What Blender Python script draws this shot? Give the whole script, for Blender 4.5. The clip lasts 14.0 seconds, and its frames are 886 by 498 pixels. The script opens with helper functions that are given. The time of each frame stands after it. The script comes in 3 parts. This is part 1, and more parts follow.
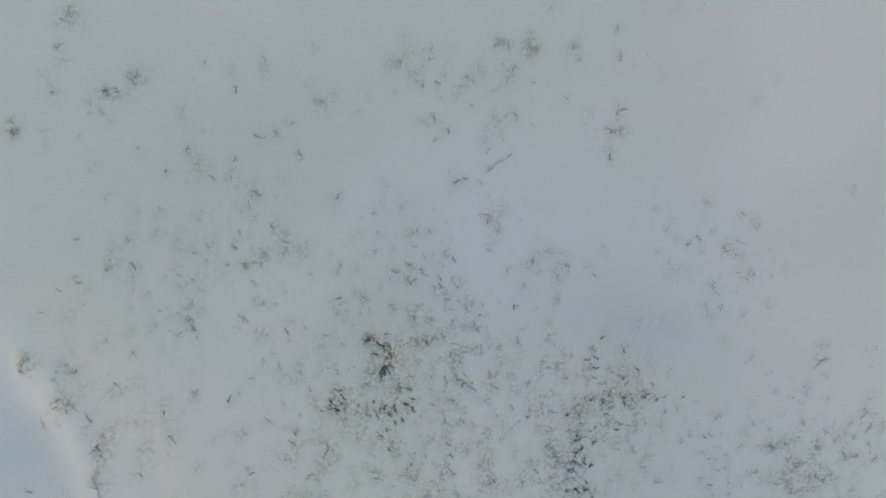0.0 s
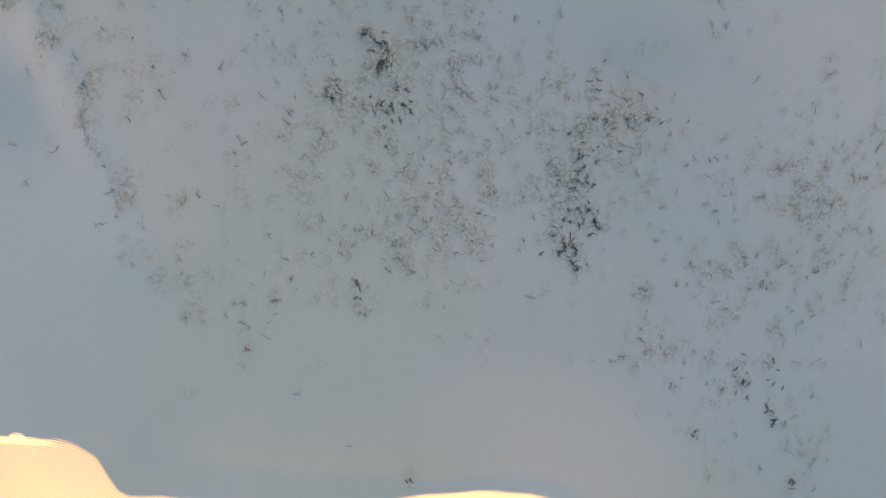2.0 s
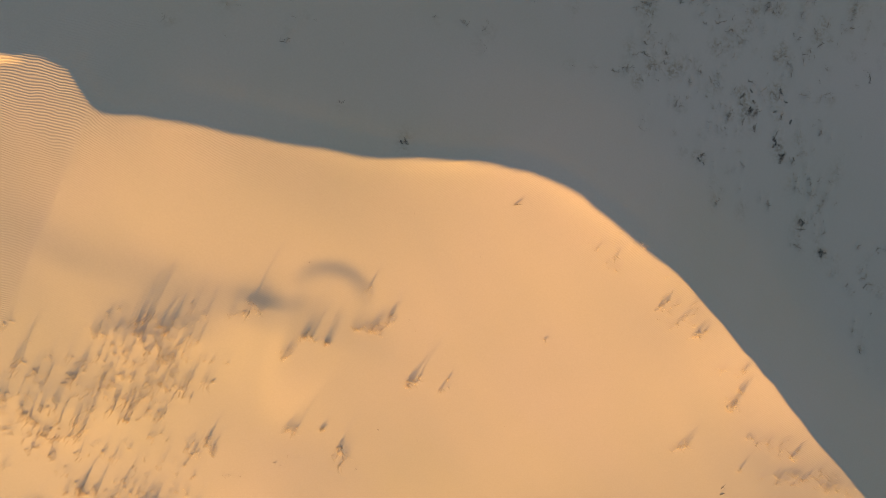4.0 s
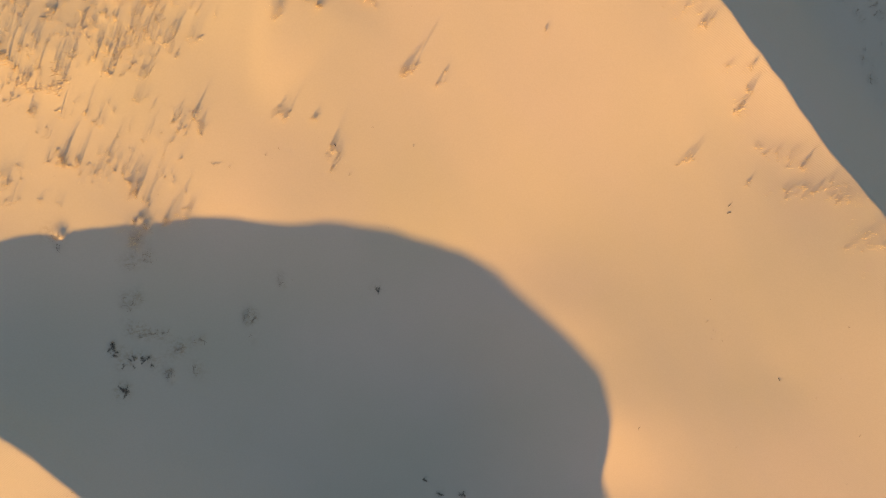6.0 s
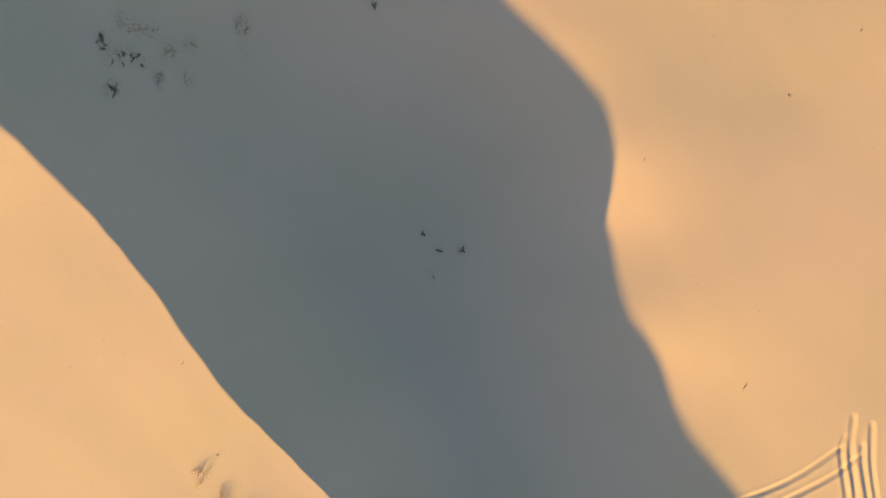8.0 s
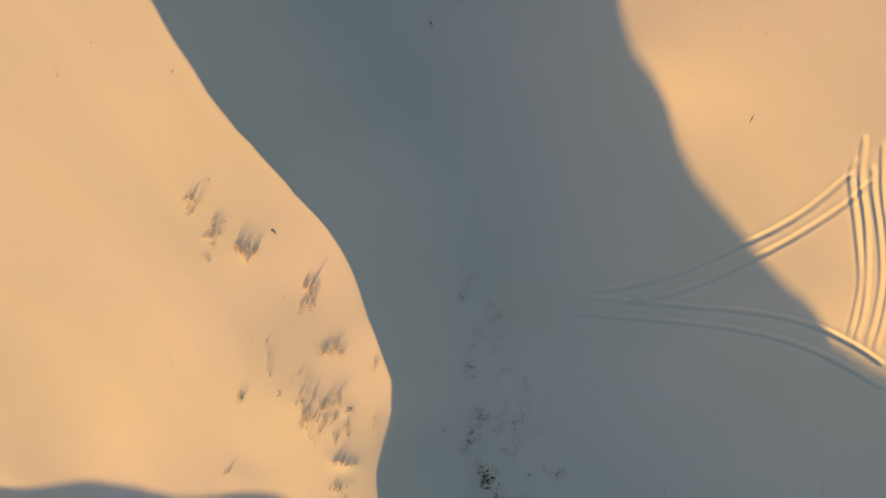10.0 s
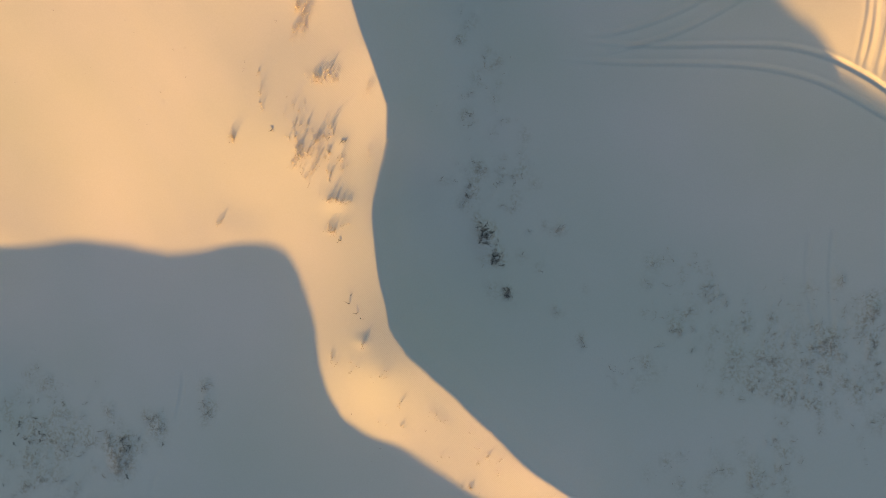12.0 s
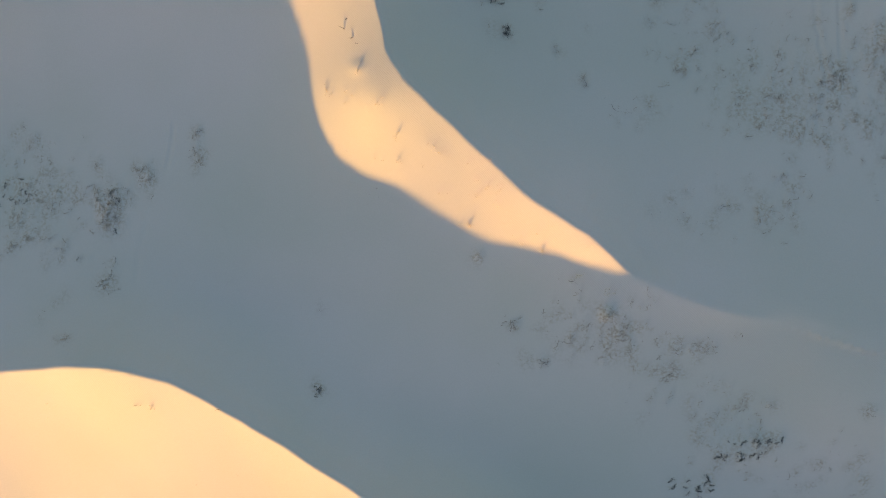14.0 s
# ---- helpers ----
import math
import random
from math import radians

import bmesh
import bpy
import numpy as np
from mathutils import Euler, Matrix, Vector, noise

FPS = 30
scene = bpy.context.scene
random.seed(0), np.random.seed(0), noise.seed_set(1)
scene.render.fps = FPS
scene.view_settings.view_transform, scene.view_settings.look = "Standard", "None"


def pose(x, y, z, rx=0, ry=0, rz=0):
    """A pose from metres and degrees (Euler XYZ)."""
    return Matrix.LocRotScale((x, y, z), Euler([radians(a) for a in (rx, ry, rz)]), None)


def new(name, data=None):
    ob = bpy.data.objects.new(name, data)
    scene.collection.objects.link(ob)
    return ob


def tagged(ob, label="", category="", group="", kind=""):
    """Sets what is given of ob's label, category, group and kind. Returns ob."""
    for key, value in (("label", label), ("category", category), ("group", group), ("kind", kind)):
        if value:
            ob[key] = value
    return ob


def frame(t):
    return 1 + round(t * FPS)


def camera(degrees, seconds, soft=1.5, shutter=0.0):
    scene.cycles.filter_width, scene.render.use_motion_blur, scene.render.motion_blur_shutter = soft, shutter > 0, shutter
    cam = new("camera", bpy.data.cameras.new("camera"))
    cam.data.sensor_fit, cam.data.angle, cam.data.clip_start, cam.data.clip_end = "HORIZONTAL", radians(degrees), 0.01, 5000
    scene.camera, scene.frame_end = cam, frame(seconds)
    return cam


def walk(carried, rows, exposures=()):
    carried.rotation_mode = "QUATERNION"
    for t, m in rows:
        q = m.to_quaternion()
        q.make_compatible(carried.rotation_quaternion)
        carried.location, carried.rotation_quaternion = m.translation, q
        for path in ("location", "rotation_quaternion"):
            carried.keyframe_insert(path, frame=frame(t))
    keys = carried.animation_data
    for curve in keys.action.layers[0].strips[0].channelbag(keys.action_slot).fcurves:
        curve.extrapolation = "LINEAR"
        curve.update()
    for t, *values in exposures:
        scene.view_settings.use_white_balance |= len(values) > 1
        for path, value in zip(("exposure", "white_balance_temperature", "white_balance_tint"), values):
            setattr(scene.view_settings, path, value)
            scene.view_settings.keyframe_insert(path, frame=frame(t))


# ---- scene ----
cam = camera(73.4, 14.0, soft=0.8)
METRES, EYE, TILT, LEAN, TURN = 150.0, 45.0, -104.5, 0.0, 0.0
ROWS = [
    (0.0, 0.0, 0.0, 0.0, 0.0, 0.0, -0.0),
    (0.5, 0.0001, 0.002, -0.0357, -0.0, -0.01, -0.03),
    (1.0, 0.0007, 0.0037, -0.0717, 0.07, 0.02, -0.04),
    (1.5, 0.0008, 0.0056, -0.1078, 0.01, 0.06, -0.05),
    (2.0, 0.0007, 0.0081, -0.1436, 0.0, 0.1, -0.05),
    (4.5, -0.0015, 0.026, -0.3224, -0.84, 1.01, 0.3),
    (5.0, -0.0008, 0.0289, -0.3589, -0.77, 1.14, 0.32),
    (5.5, -0.0001, 0.0317, -0.3938, -0.71, 1.05, 0.29),
    (6.0, -0.0007, 0.0348, -0.4283, -0.8, 0.92, 0.29),
    (6.5, -0.0007, 0.0379, -0.4647, -0.76, 1.13, 0.31),
    (7.0, -0.0003, 0.0407, -0.4998, -0.69, 1.08, 0.29),
    (7.5, 0.0026, 0.0439, -0.5366, -0.22, 1.37, 0.33),
    (8.0, 0.0017, 0.0466, -0.5724, -0.37, 1.4, 0.36),
    (10.5, 0.0026, 0.0613, -0.7467, -0.26, 1.12, 0.47),
    (11.0, 0.0035, 0.0636, -0.7814, -0.16, 0.98, 0.48),
    (11.5, 0.004, 0.0667, -0.8157, -0.06, 0.88, 0.49),
    (12.0, 0.0045, 0.0697, -0.8513, 0.03, 0.92, 0.55),
    (12.5, 0.0044, 0.0724, -0.8877, 0.01, 1.0, 0.6),
    (13.0, 0.0038, 0.0754, -0.9233, -0.04, 0.91, 0.61),
    (13.5, 0.0039, 0.0786, -0.9607, -0.02, 1.11, 0.61),
    (14.0, 0.0038, 0.0819, -0.9961, -0.03, 1.0, 0.65),
]
EXPOSURES = [(0.0, 3.45, 6200, 7), (1.0, 3.22, 6200, 10), (2.2, 3.1, 6150, 12), (3.1, 2.42, 6350, 12), (4.3, 1.9, 6600, 12), (8.2, 2.15, 6400, 10), (10.3, 2.14, 6050, 7), (12.0, 2.26, 5750, 6), (14.0, 2.54, 5700, 8)]
walk(cam, [(t, pose(0, 0, EYE, TILT, LEAN, TURN) @ pose(METRES * x, METRES * y, METRES * z, 90 + pitch, roll, yaw)) for t, x, y, z, yaw, pitch, roll in ROWS], EXPOSURES)

# ---- sky and sun: low morning sun over the dune crests ----
SUN_WAY = Vector((0.42, 0.907, -0.18)).normalized()          # the way the light travels
world = bpy.data.worlds.new("sky")
scene.world = world
world.use_nodes = True
sky = world.node_tree.nodes.new("ShaderNodeTexSky")
sky.sky_type = "NISHITA"
sky.sun_disc = False
sky.sun_elevation = math.asin(-SUN_WAY.z)
sky.sun_rotation = math.atan2(-SUN_WAY.x, -SUN_WAY.y)
sky.air_density, sky.dust_density, sky.ozone_density = 1.0, 1.4, 2.4
world.node_tree.links.new(sky.outputs[0], world.node_tree.nodes["Background"].inputs[0])
world.node_tree.nodes["Background"].inputs[1].default_value = 0.092
sun_lamp = bpy.data.lights.new("sun", "SUN")
sun_lamp.energy, sun_lamp.angle, sun_lamp.color = 4.7, radians(0.42), (1.0, 0.63, 0.15)
sun = new("sun", sun_lamp)
sun.rotation_euler = SUN_WAY.to_track_quat("-Z", "Y").to_euler()


# ---- materials ----
def material(name, rough=0.9):
    m = bpy.data.materials.new(name)
    m.use_nodes = True
    m.node_tree.nodes["Principled BSDF"].inputs["Roughness"].default_value = rough
    return m, m.node_tree.nodes, m.node_tree.links


def ripple_bands(n, l, where, name, angle, scale):
    """Wavy bands across the wind, as strong as the named attribute of the ground."""
    turn = n.new("ShaderNodeMapping")
    turn.inputs["Rotation"].default_value = (0, 0, radians(angle))
    l.new(where.outputs["Object"], turn.inputs["Vector"])
    bands = n.new("ShaderNodeTexWave")
    bands.wave_type, bands.bands_direction, bands.wave_profile = "BANDS", "X", "SIN"
    for key, value in (("Scale", scale), ("Distortion", 6.0), ("Detail", 3.0), ("Detail Scale", 0.4), ("Detail Roughness", 0.45)):
        bands.inputs[key].default_value = value
    bend = n.new("ShaderNodeTexNoise")
    bend.inputs["Scale"].default_value, bend.inputs["Detail"].default_value = 0.16, 2
    l.new(where.outputs["Object"], bend.inputs["Vector"])
    sway = n.new("ShaderNodeVectorMath")
    sway.operation = "MULTIPLY_ADD"
    sway.inputs[1].default_value = (0.9, 0.9, 0)
    l.new(bend.outputs["Color"], sway.inputs[0])
    l.new(turn.outputs[0], sway.inputs[2])
    l.new(sway.outputs[0], bands.inputs["Vector"])
    strong = n.new("ShaderNodeAttribute")
    strong.attribute_name = name
    ripple = n.new("ShaderNodeMath")
    ripple.operation = "MULTIPLY"
    l.new(bands.outputs["Fac"], ripple.inputs[0])
    l.new(strong.outputs["Fac"], ripple.inputs[1])
    return ripple


def sand_material():
    m, n, l = material("wind_rippled_sand", 0.95)
    out = n["Principled BSDF"]
    out.inputs["Specular IOR Level"].default_value = 0.15
    where = n.new("ShaderNodeTexCoord")
    broad = n.new("ShaderNodeTexNoise")
    broad.inputs["Scale"].default_value, broad.inputs["Detail"].default_value = 0.06, 4
    fine = n.new("ShaderNodeTexNoise")
    fine.inputs["Scale"].default_value, fine.inputs["Detail"].default_value = 9.0, 6
    for t in (broad, fine):
        l.new(where.outputs["Object"], t.inputs["Vector"])
    ramp = n.new("ShaderNodeValToRGB")
    ramp.color_ramp.elements[0].position, ramp.color_ramp.elements[0].color = 0.3, (0.398, 0.293, 0.186, 1)
    ramp.color_ramp.elements[1].position, ramp.color_ramp.elements[1].color = 0.7, (0.452, 0.315, 0.214, 1)
    l.new(broad.outputs["Fac"], ramp.inputs[0])
    grain = n.new("ShaderNodeMix")
    grain.data_type, grain.blend_type = "RGBA", "MULTIPLY"
    grain.inputs[0].default_value = 0.12
    l.new(ramp.outputs[0], grain.inputs[6])
    l.new(fine.outputs["Fac"], grain.inputs[7])
    # crumbs of dead plants mixed into the sand
    crumbs = n.new("ShaderNodeTexNoise")
    crumbs.inputs["Scale"].default_value, crumbs.inputs["Detail"].default_value = 3.6, 9
    crumbs.inputs["Roughness"].default_value = 0.7
    l.new(where.outputs["Object"], crumbs.inputs["Vector"])
    spread = n.new("ShaderNodeMapRange")
    spread.inputs["From Min"].default_value, spread.inputs["From Max"].default_value = 0.43, 0.62
    spread.inputs["To Max"].default_value = 0.95
    l.new(crumbs.outputs["Fac"], spread.inputs["Value"])
    strewn = n.new("ShaderNodeAttribute")
    strewn.attribute_name = "litter"
    amount = n.new("ShaderNodeMath")
    amount.operation = "MULTIPLY"
    l.new(spread.outputs[0], amount.inputs[0])
    l.new(strewn.outputs["Fac"], amount.inputs[1])
    soil = n.new("ShaderNodeMix")
    soil.data_type = "RGBA"
    soil.inputs[7].default_value = (0.28, 0.185, 0.105, 1)
    l.new(amount.outputs[0], soil.inputs[0])
    l.new(grain.outputs[2], soil.inputs[6])
    l.new(soil.outputs[2], out.inputs["Base Color"])
    # wind ripples: bands 0.16 m apart across the wind, forking and fading in places
    rise = None
    for name, angle, scale in (("ripples", -54, 2.5), ("cross_ripples", -45, 2.4), ("west_ripples", -76, 2.2)):
        ripple = ripple_bands(n, l, where, name, angle, scale)
        if rise is None:
            rise = ripple
            continue
        both = n.new("ShaderNodeMath")
        both.operation = "ADD"
        l.new(rise.outputs[0], both.inputs[0])
        l.new(ripple.outputs[0], both.inputs[1])
        rise = both
    bump = n.new("ShaderNodeBump")
    bump.inputs["Strength"].default_value, bump.inputs["Distance"].default_value = 1.0, 0.0085
    l.new(rise.outputs[0], bump.inputs["Height"])
    rough = n.new("ShaderNodeBump")
    rough.inputs["Strength"].default_value, rough.inputs["Distance"].default_value = 0.35, 0.006
    l.new(fine.outputs["Fac"], rough.inputs["Height"])
    l.new(bump.outputs[0], rough.inputs["Normal"])
    l.new(rough.outputs[0], out.inputs["Normal"])
    return m


def plant_material(name, low, high, single):
    """Dry plant fibre between two colours, varied from object to object or, in a joined mesh, from stem to stem."""
    m, n, l = material(name, 0.8)
    source = n.new("ShaderNodeObjectInfo") if single else n.new("ShaderNodeNewGeometry")
    grain = n.new("ShaderNodeTexNoise")
    grain.inputs["Scale"].default_value = 14.0
    add = n.new("ShaderNodeMath")
    add.operation = "ADD"
    l.new(source.outputs["Random" if single else "Random Per Island"], add.inputs[0])
    l.new(grain.outputs["Fac"], add.inputs[1])
    half = n.new("ShaderNodeMath")
    half.operation = "MULTIPLY"
    half.inputs[1].default_value = 0.5
    l.new(add.outputs[0], half.inputs[0])
    ramp = n.new("ShaderNodeValToRGB")
    ramp.color_ramp.elements[0].position, ramp.color_ramp.elements[0].color = 0.2, (*low, 1)
    ramp.color_ramp.elements[1].position, ramp.color_ramp.elements[1].color = 0.8, (*high, 1)
    l.new(half.outputs[0], ramp.inputs[0])
    l.new(ramp.outputs[0], n["Principled BSDF"].inputs["Base Color"])
    return m


SAND = sand_material()
STRAW = plant_material("dry_straw_grass", (0.36, 0.235, 0.11), (0.62, 0.43, 0.22), True)
STRAW_MANY = plant_material("dry_straw_grass_many", (0.36, 0.235, 0.11), (0.62, 0.43, 0.22), False)
BROWN_MANY = plant_material("dead_brown_stems_many", (0.085, 0.05, 0.027), (0.36, 0.225, 0.12), False)
BROWN = plant_material("dead_brown_stems", (0.14, 0.09, 0.05), (0.34, 0.225, 0.13), True)
BLACK = plant_material("weathered_dark_stems", (0.03, 0.021, 0.013), (0.14, 0.088, 0.048), True)


# ---- the dunes: four smooth sheets of sand, each ending in a crest with a slip face behind it ----
# spot heights (x, y, z) of each sheet, and the crests' lines from west to east
FLOOR_NORTH = [
    (0.0, 20.0, 2.03), (-40.0, 15.0, 5.86), (40.0, 15.0, 0.02), (-26.2, -2.7, 7.98), (-0.6, -7.1, 2.55), (-9.2, -8.4, 5.00),
    (23.3, -12.4, 0.76), (-11.5, -14.2, 6.95), (-5.2, -17.1, 5.12), (-40.0, -18.0, 11.74), (-21.8, -18.9, 11.74), (-7.3, -20.9, 7.18),
    (-18.8, -22.0, 12.18), (30.9, -26.2, 3.21), (28.2, -28.1, 3.55), (45.0, -30.0, 2.79), (10.4, -30.6, 5.43), (-9.0, -31.4, 12.66),
    (-5.6, -33.6, 12.29), (6.0, -35.0, 8.46), (-13.0, -36.0, 16.30), (-42.0, -37.0, 16.38), (-15.0, -38.5, 18.01), (18.1, -40.0, 7.24),
    (24.3, -40.3, 5.75), (-17.0, -41.0, 19.45), (-5.6, -45.1, 17.02), (26.5, -45.8, 6.33), (8.1, -47.5, 12.55), (30.3, -53.9, 7.30),
    (20.8, -58.4, 10.93), (32.8, -71.8, 11.07),
]
SHEET_A_UPPER = [
    (-55.0, -35.0, 19.54), (-30.0, -38.0, 19.90), (-18.9, -38.9, 20.35), (-14.0, -43.2, 20.10), (-5.6, -45.1, 17.82), (3.3, -45.9, 15.72),
    (-21.7, -49.1, 20.20), (12.1, -50.4, 14.11), (16.6, -55.9, 13.50), (-3.0, -56.4, 15.26), (-9.6, -56.6, 16.81), (-15.2, -57.6, 18.00),
    (20.8, -58.4, 13.70), (-22.5, -59.6, 19.25), (-45.0, -60.0, 21.19), (21.5, -63.8, 13.35), (-9.8, -64.9, 15.37), (28.8, -67.6, 13.95),
    (-24.9, -68.1, 18.30), (23.1, -69.3, 13.40), (-21.0, -71.3, 17.08), (-16.1, -71.3, 15.72), (-27.5, -72.0, 18.24), (-10.7, -72.0, 14.54),
    (31.7, -73.1, 15.00), (-2.9, -73.3, 12.82), (5.6, -77.1, 11.87), (38.5, -77.5, 17.36),
]
SHEET_A_LOWER = [
    (-14.5, -78.4, 14.07), (-22.6, -80.0, 16.56), (22.5, -80.9, 13.77), (10.0, -81.0, 12.09), (26.6, -83.8, 14.70), (-22.5, -85.1, 16.63),
    (46.0, -86.0, 19.96), (13.5, -87.6, 12.83), (13.9, -94.9, 12.83), (-5.0, -95.0, 11.41), (15.8, -101.5, 13.82), (5.0, -105.0, 11.65),
    (18.5, -106.0, 14.46), (25.0, -106.7, 16.27), (32.6, -108.0, 18.51), (24.4, -115.3, 16.73), (28.3, -120.6, 18.20), (15.8, -122.4, 15.33),
    (5.4, -123.0, 15.18), (32.0, -124.2, 18.77), (48.0, -125.0, 20.72), (36.4, -128.9, 19.35), (4.8, -137.7, 17.42), (33.0, -140.5, 19.88),
    (6.2, -142.4, 18.87), (27.1, -143.3, 19.40), (45.0, -150.0, 21.72), (28.1, -158.4, 24.44),
]
SHEET_A = SHEET_A_UPPER + SHEET_A_LOWER
SHEET_C_UPPER = [
    (-46.0, -72.0, 19.99), (-28.6, -85.2, 20.12), (-25.3, -89.4, 19.62), (-22.7, -92.9, 19.32), (-19.4, -98.4, 19.12), (-42.0, -100.0, 19.23),
    (-17.4, -102.3, 18.98), (-12.8, -108.9, 18.82), (-9.7, -112.5, 18.95), (-18.5, -112.9, 18.43), (-14.6, -116.5, 18.57), (-9.7, -119.8, 18.98),
    (-30.0, -120.0, 17.92), (-42.0, -120.0, 18.01), (-4.8, -122.3, 20.21), (-12.3, -127.8, 19.09), (-3.9, -129.8, 20.58), (-4.9, -136.3, 21.07),
    (-37.3, -137.3, 17.16), (-13.0, -137.4, 19.12), (-30.7, -137.5, 16.83), (-20.1, -138.3, 18.07), (-4.1, -141.2, 21.81),
]
SHEET_C_LOWER = [
    (-10.1, -144.0, 20.56), (-4.7, -146.8, 22.48), (1.0, -148.7, 22.85), (-19.2, -149.4, 19.56), (-45.0, -150.0, 16.25), (-8.2, -151.1, 21.79),
    (-37.9, -152.5, 17.12), (-25.1, -153.2, 19.62), (7.1, -154.3, 24.58), (-3.5, -154.4, 22.40), (2.0, -157.6, 23.56), (12.6, -158.1, 25.85),
    (8.4, -158.7, 24.98), (-37.6, -158.8, 19.60), (18.9, -162.4, 26.00), (23.6, -164.1, 25.95), (6.0, -165.3, 25.01), (5.0, -172.0, 25.52),
    (35.0, -172.1, 26.03), (25.0, -175.0, 25.67), (45.0, -180.0, 25.74), (15.0, -190.0, 26.56),
]
SHEET_C = SHEET_C_UPPER + SHEET_C_LOWER
SHEET_E = [
    (-26.5, -168.4, 25.40), (-62.0, -169.0, 24.53), (-46.0, -169.0, 23.14), (-37.1, -169.1, 23.81), (-17.4, -172.1, 25.97), (-6.3, -178.8, 28.03),
    (0.0, -183.0, 30.23), (-40.0, -185.0, 23.50), (-20.0, -190.0, 25.64), (0.0, -200.0, 28.87), (20.0, -202.0, 34.57),
]
CREST_A = [
    (-70.00, -33.00), (-55.00, -35.00), (-40.00, -37.00), (-30.50, -39.50), (-24.00, -39.90), (-20.40, -40.00), (-19.20, -40.55), (-18.60, -41.60), (-18.05, -42.40), 
    (-17.60, -42.73), (-15.72, -42.98), (-13.53, -43.29), (-9.96, -44.09), (-5.61, -45.06), (-1.14, -45.59), (3.31, -45.90), (8.08, -47.51), (12.08, -50.35), (16.30, -53.71),
    (20.79, -58.38), (25.49, -63.70), (28.82, -67.63), (32.76, -71.79), (38.50, -77.50), (46.00, -86.00), (56.00, -99.00), (66.00, -115.00),
]
CREST_C = [
    (-75.00, -58.00), (-60.00, -64.00), (-46.00, -72.00), (-36.00, -79.00), (-28.60, -85.22), (-25.30, -89.39), (-22.67, -92.90), (-19.41, -98.37),
    (-17.40, -102.33), (-15.63, -105.25), (-12.81, -108.94), (-9.73, -112.52), (-7.22, -115.62), (-4.79, -122.26), (-3.57, -126.07), (-3.89, -129.85),
    (-4.74, -133.20), (-4.86, -136.29), (-4.06, -141.20), (-3.20, -144.32), (0.99, -148.66), (7.07, -154.27), (12.64, -158.10), (15.58, -161.01),
    (18.95, -162.40), (23.56, -164.10), (27.23, -164.85), (36.00, -167.50), (48.00, -170.00), (62.00, -172.00),
]
CREST_E = [
    (-80.00, -172.00), (-62.00, -169.00), (-46.00, -169.00), (-37.07, -169.15), (-29.54, -168.34), (-26.53, -168.43), (-21.90, -169.59), (-17.43, -172.06),
    (-12.82, -174.86), (-6.27, -178.79), (0.00, -183.00), (8.00, -190.00), (20.00, -202.00), (30.00, -215.00),
]
# patches of growth: centre x, y, half widths, count
STANDING_A = [
    (11.5, -51.9, 1.7, 1.4, 20), (-4.4, -54.1, 0.1, 0.3, 4), (-3.1, -56.2, 0.2, 0.3, 6), (16.2, -56.3, 1.8, 1.5, 32), (-17.6, -56.6, 4.1, 1.7, 130),
    (-4.6, -56.7, 1.3, 0.3, 22), (-8.3, -56.9, 0.4, 0.3, 10), (-7.3, -57.5, 0.5, 0.2, 8), (-9.7, -57.7, 0.4, 0.7, 12), (18.4, -58.4, 0.8, 0.5, 12),
    (7.5, -58.6, 0.1, 0.1, 2), (-18.4, -60.3, 3.1, 2.3, 110), (20.3, -60.9, 1.1, 0.5, 12), (-23.4, -61.0, 3.6, 3.6, 150), (-1.6, -61.5, 0.7, 0.5, 10),
    (0.6, -61.9, 0.7, 0.5, 8), (21.6, -63.6, 0.6, 1.0, 20), (-10.1, -64.4, 0.7, 0.5, 8),
]
STANDING_B = [
    (-8.2, -64.4, 0.1, 0.1, 4), (-15.9, -64.5, 1.3, 0.9, 24), (23.8, -66.6, 1.7, 0.8, 20), (-7.4, -66.6, 1.2, 1.2, 10), (18.4, -67.6, 1.3, 0.4, 12),
    (26.0, -67.7, 0.8, 0.5, 12), (-23.2, -68.0, 5.7, 2.0, 72), (-19.2, -68.1, 1.5, 1.5, 24), (22.5, -69.1, 0.2, 0.2, 4), (28.0, -69.7, 2.2, 1.0, 60),
    (-17.7, -70.9, 0.8, 0.5, 8), (-19.9, -71.8, 1.0, 0.7, 16), (31.1, -72.9, 1.9, 1.5, 32), (-18.5, -112.6, 0.6, 0.8, 16), (-17.1, -115.0, 1.0, 1.1, 28),
    (-14.5, -116.3, 0.7, 0.6, 24), (-10.1, -120.1, 0.6, 1.6, 40), (-8.5, -123.8, 1.2, 0.5, 40),
]
STANDING_C = [
    (-4.9, -125.2, 0.2, 0.6, 4), (-13.4, -125.2, 0.4, 1.3, 8), (-16.2, -128.3, 0.3, 0.4, 6), (-10.1, -128.9, 1.4, 2.1, 92), (-5.1, -129.9, 0.1, 0.5, 4),
    (-7.8, -130.6, 0.8, 1.2, 18), (-7.7, -133.5, 0.9, 0.3, 20), (-8.0, -135.5, 0.7, 0.6, 18), (-17.7, -135.5, 0.3, 0.2, 4), (-5.8, -144.7, 0.3, 0.3, 10),
    (-8.5, -146.2, 0.4, 0.6, 12), (-7.0, -146.7, 0.7, 0.4, 8), (-4.2, -147.4, 0.5, 0.5, 10), (-2.9, -149.7, 0.5, 0.4, 6), (0.1, -151.6, 1.0, 1.0, 18),
    (-3.4, -152.3, 1.1, 0.5, 10), (3.5, -153.7, 1.7, 1.2, 32), (2.6, -157.1, 0.7, 0.3, 16),
]
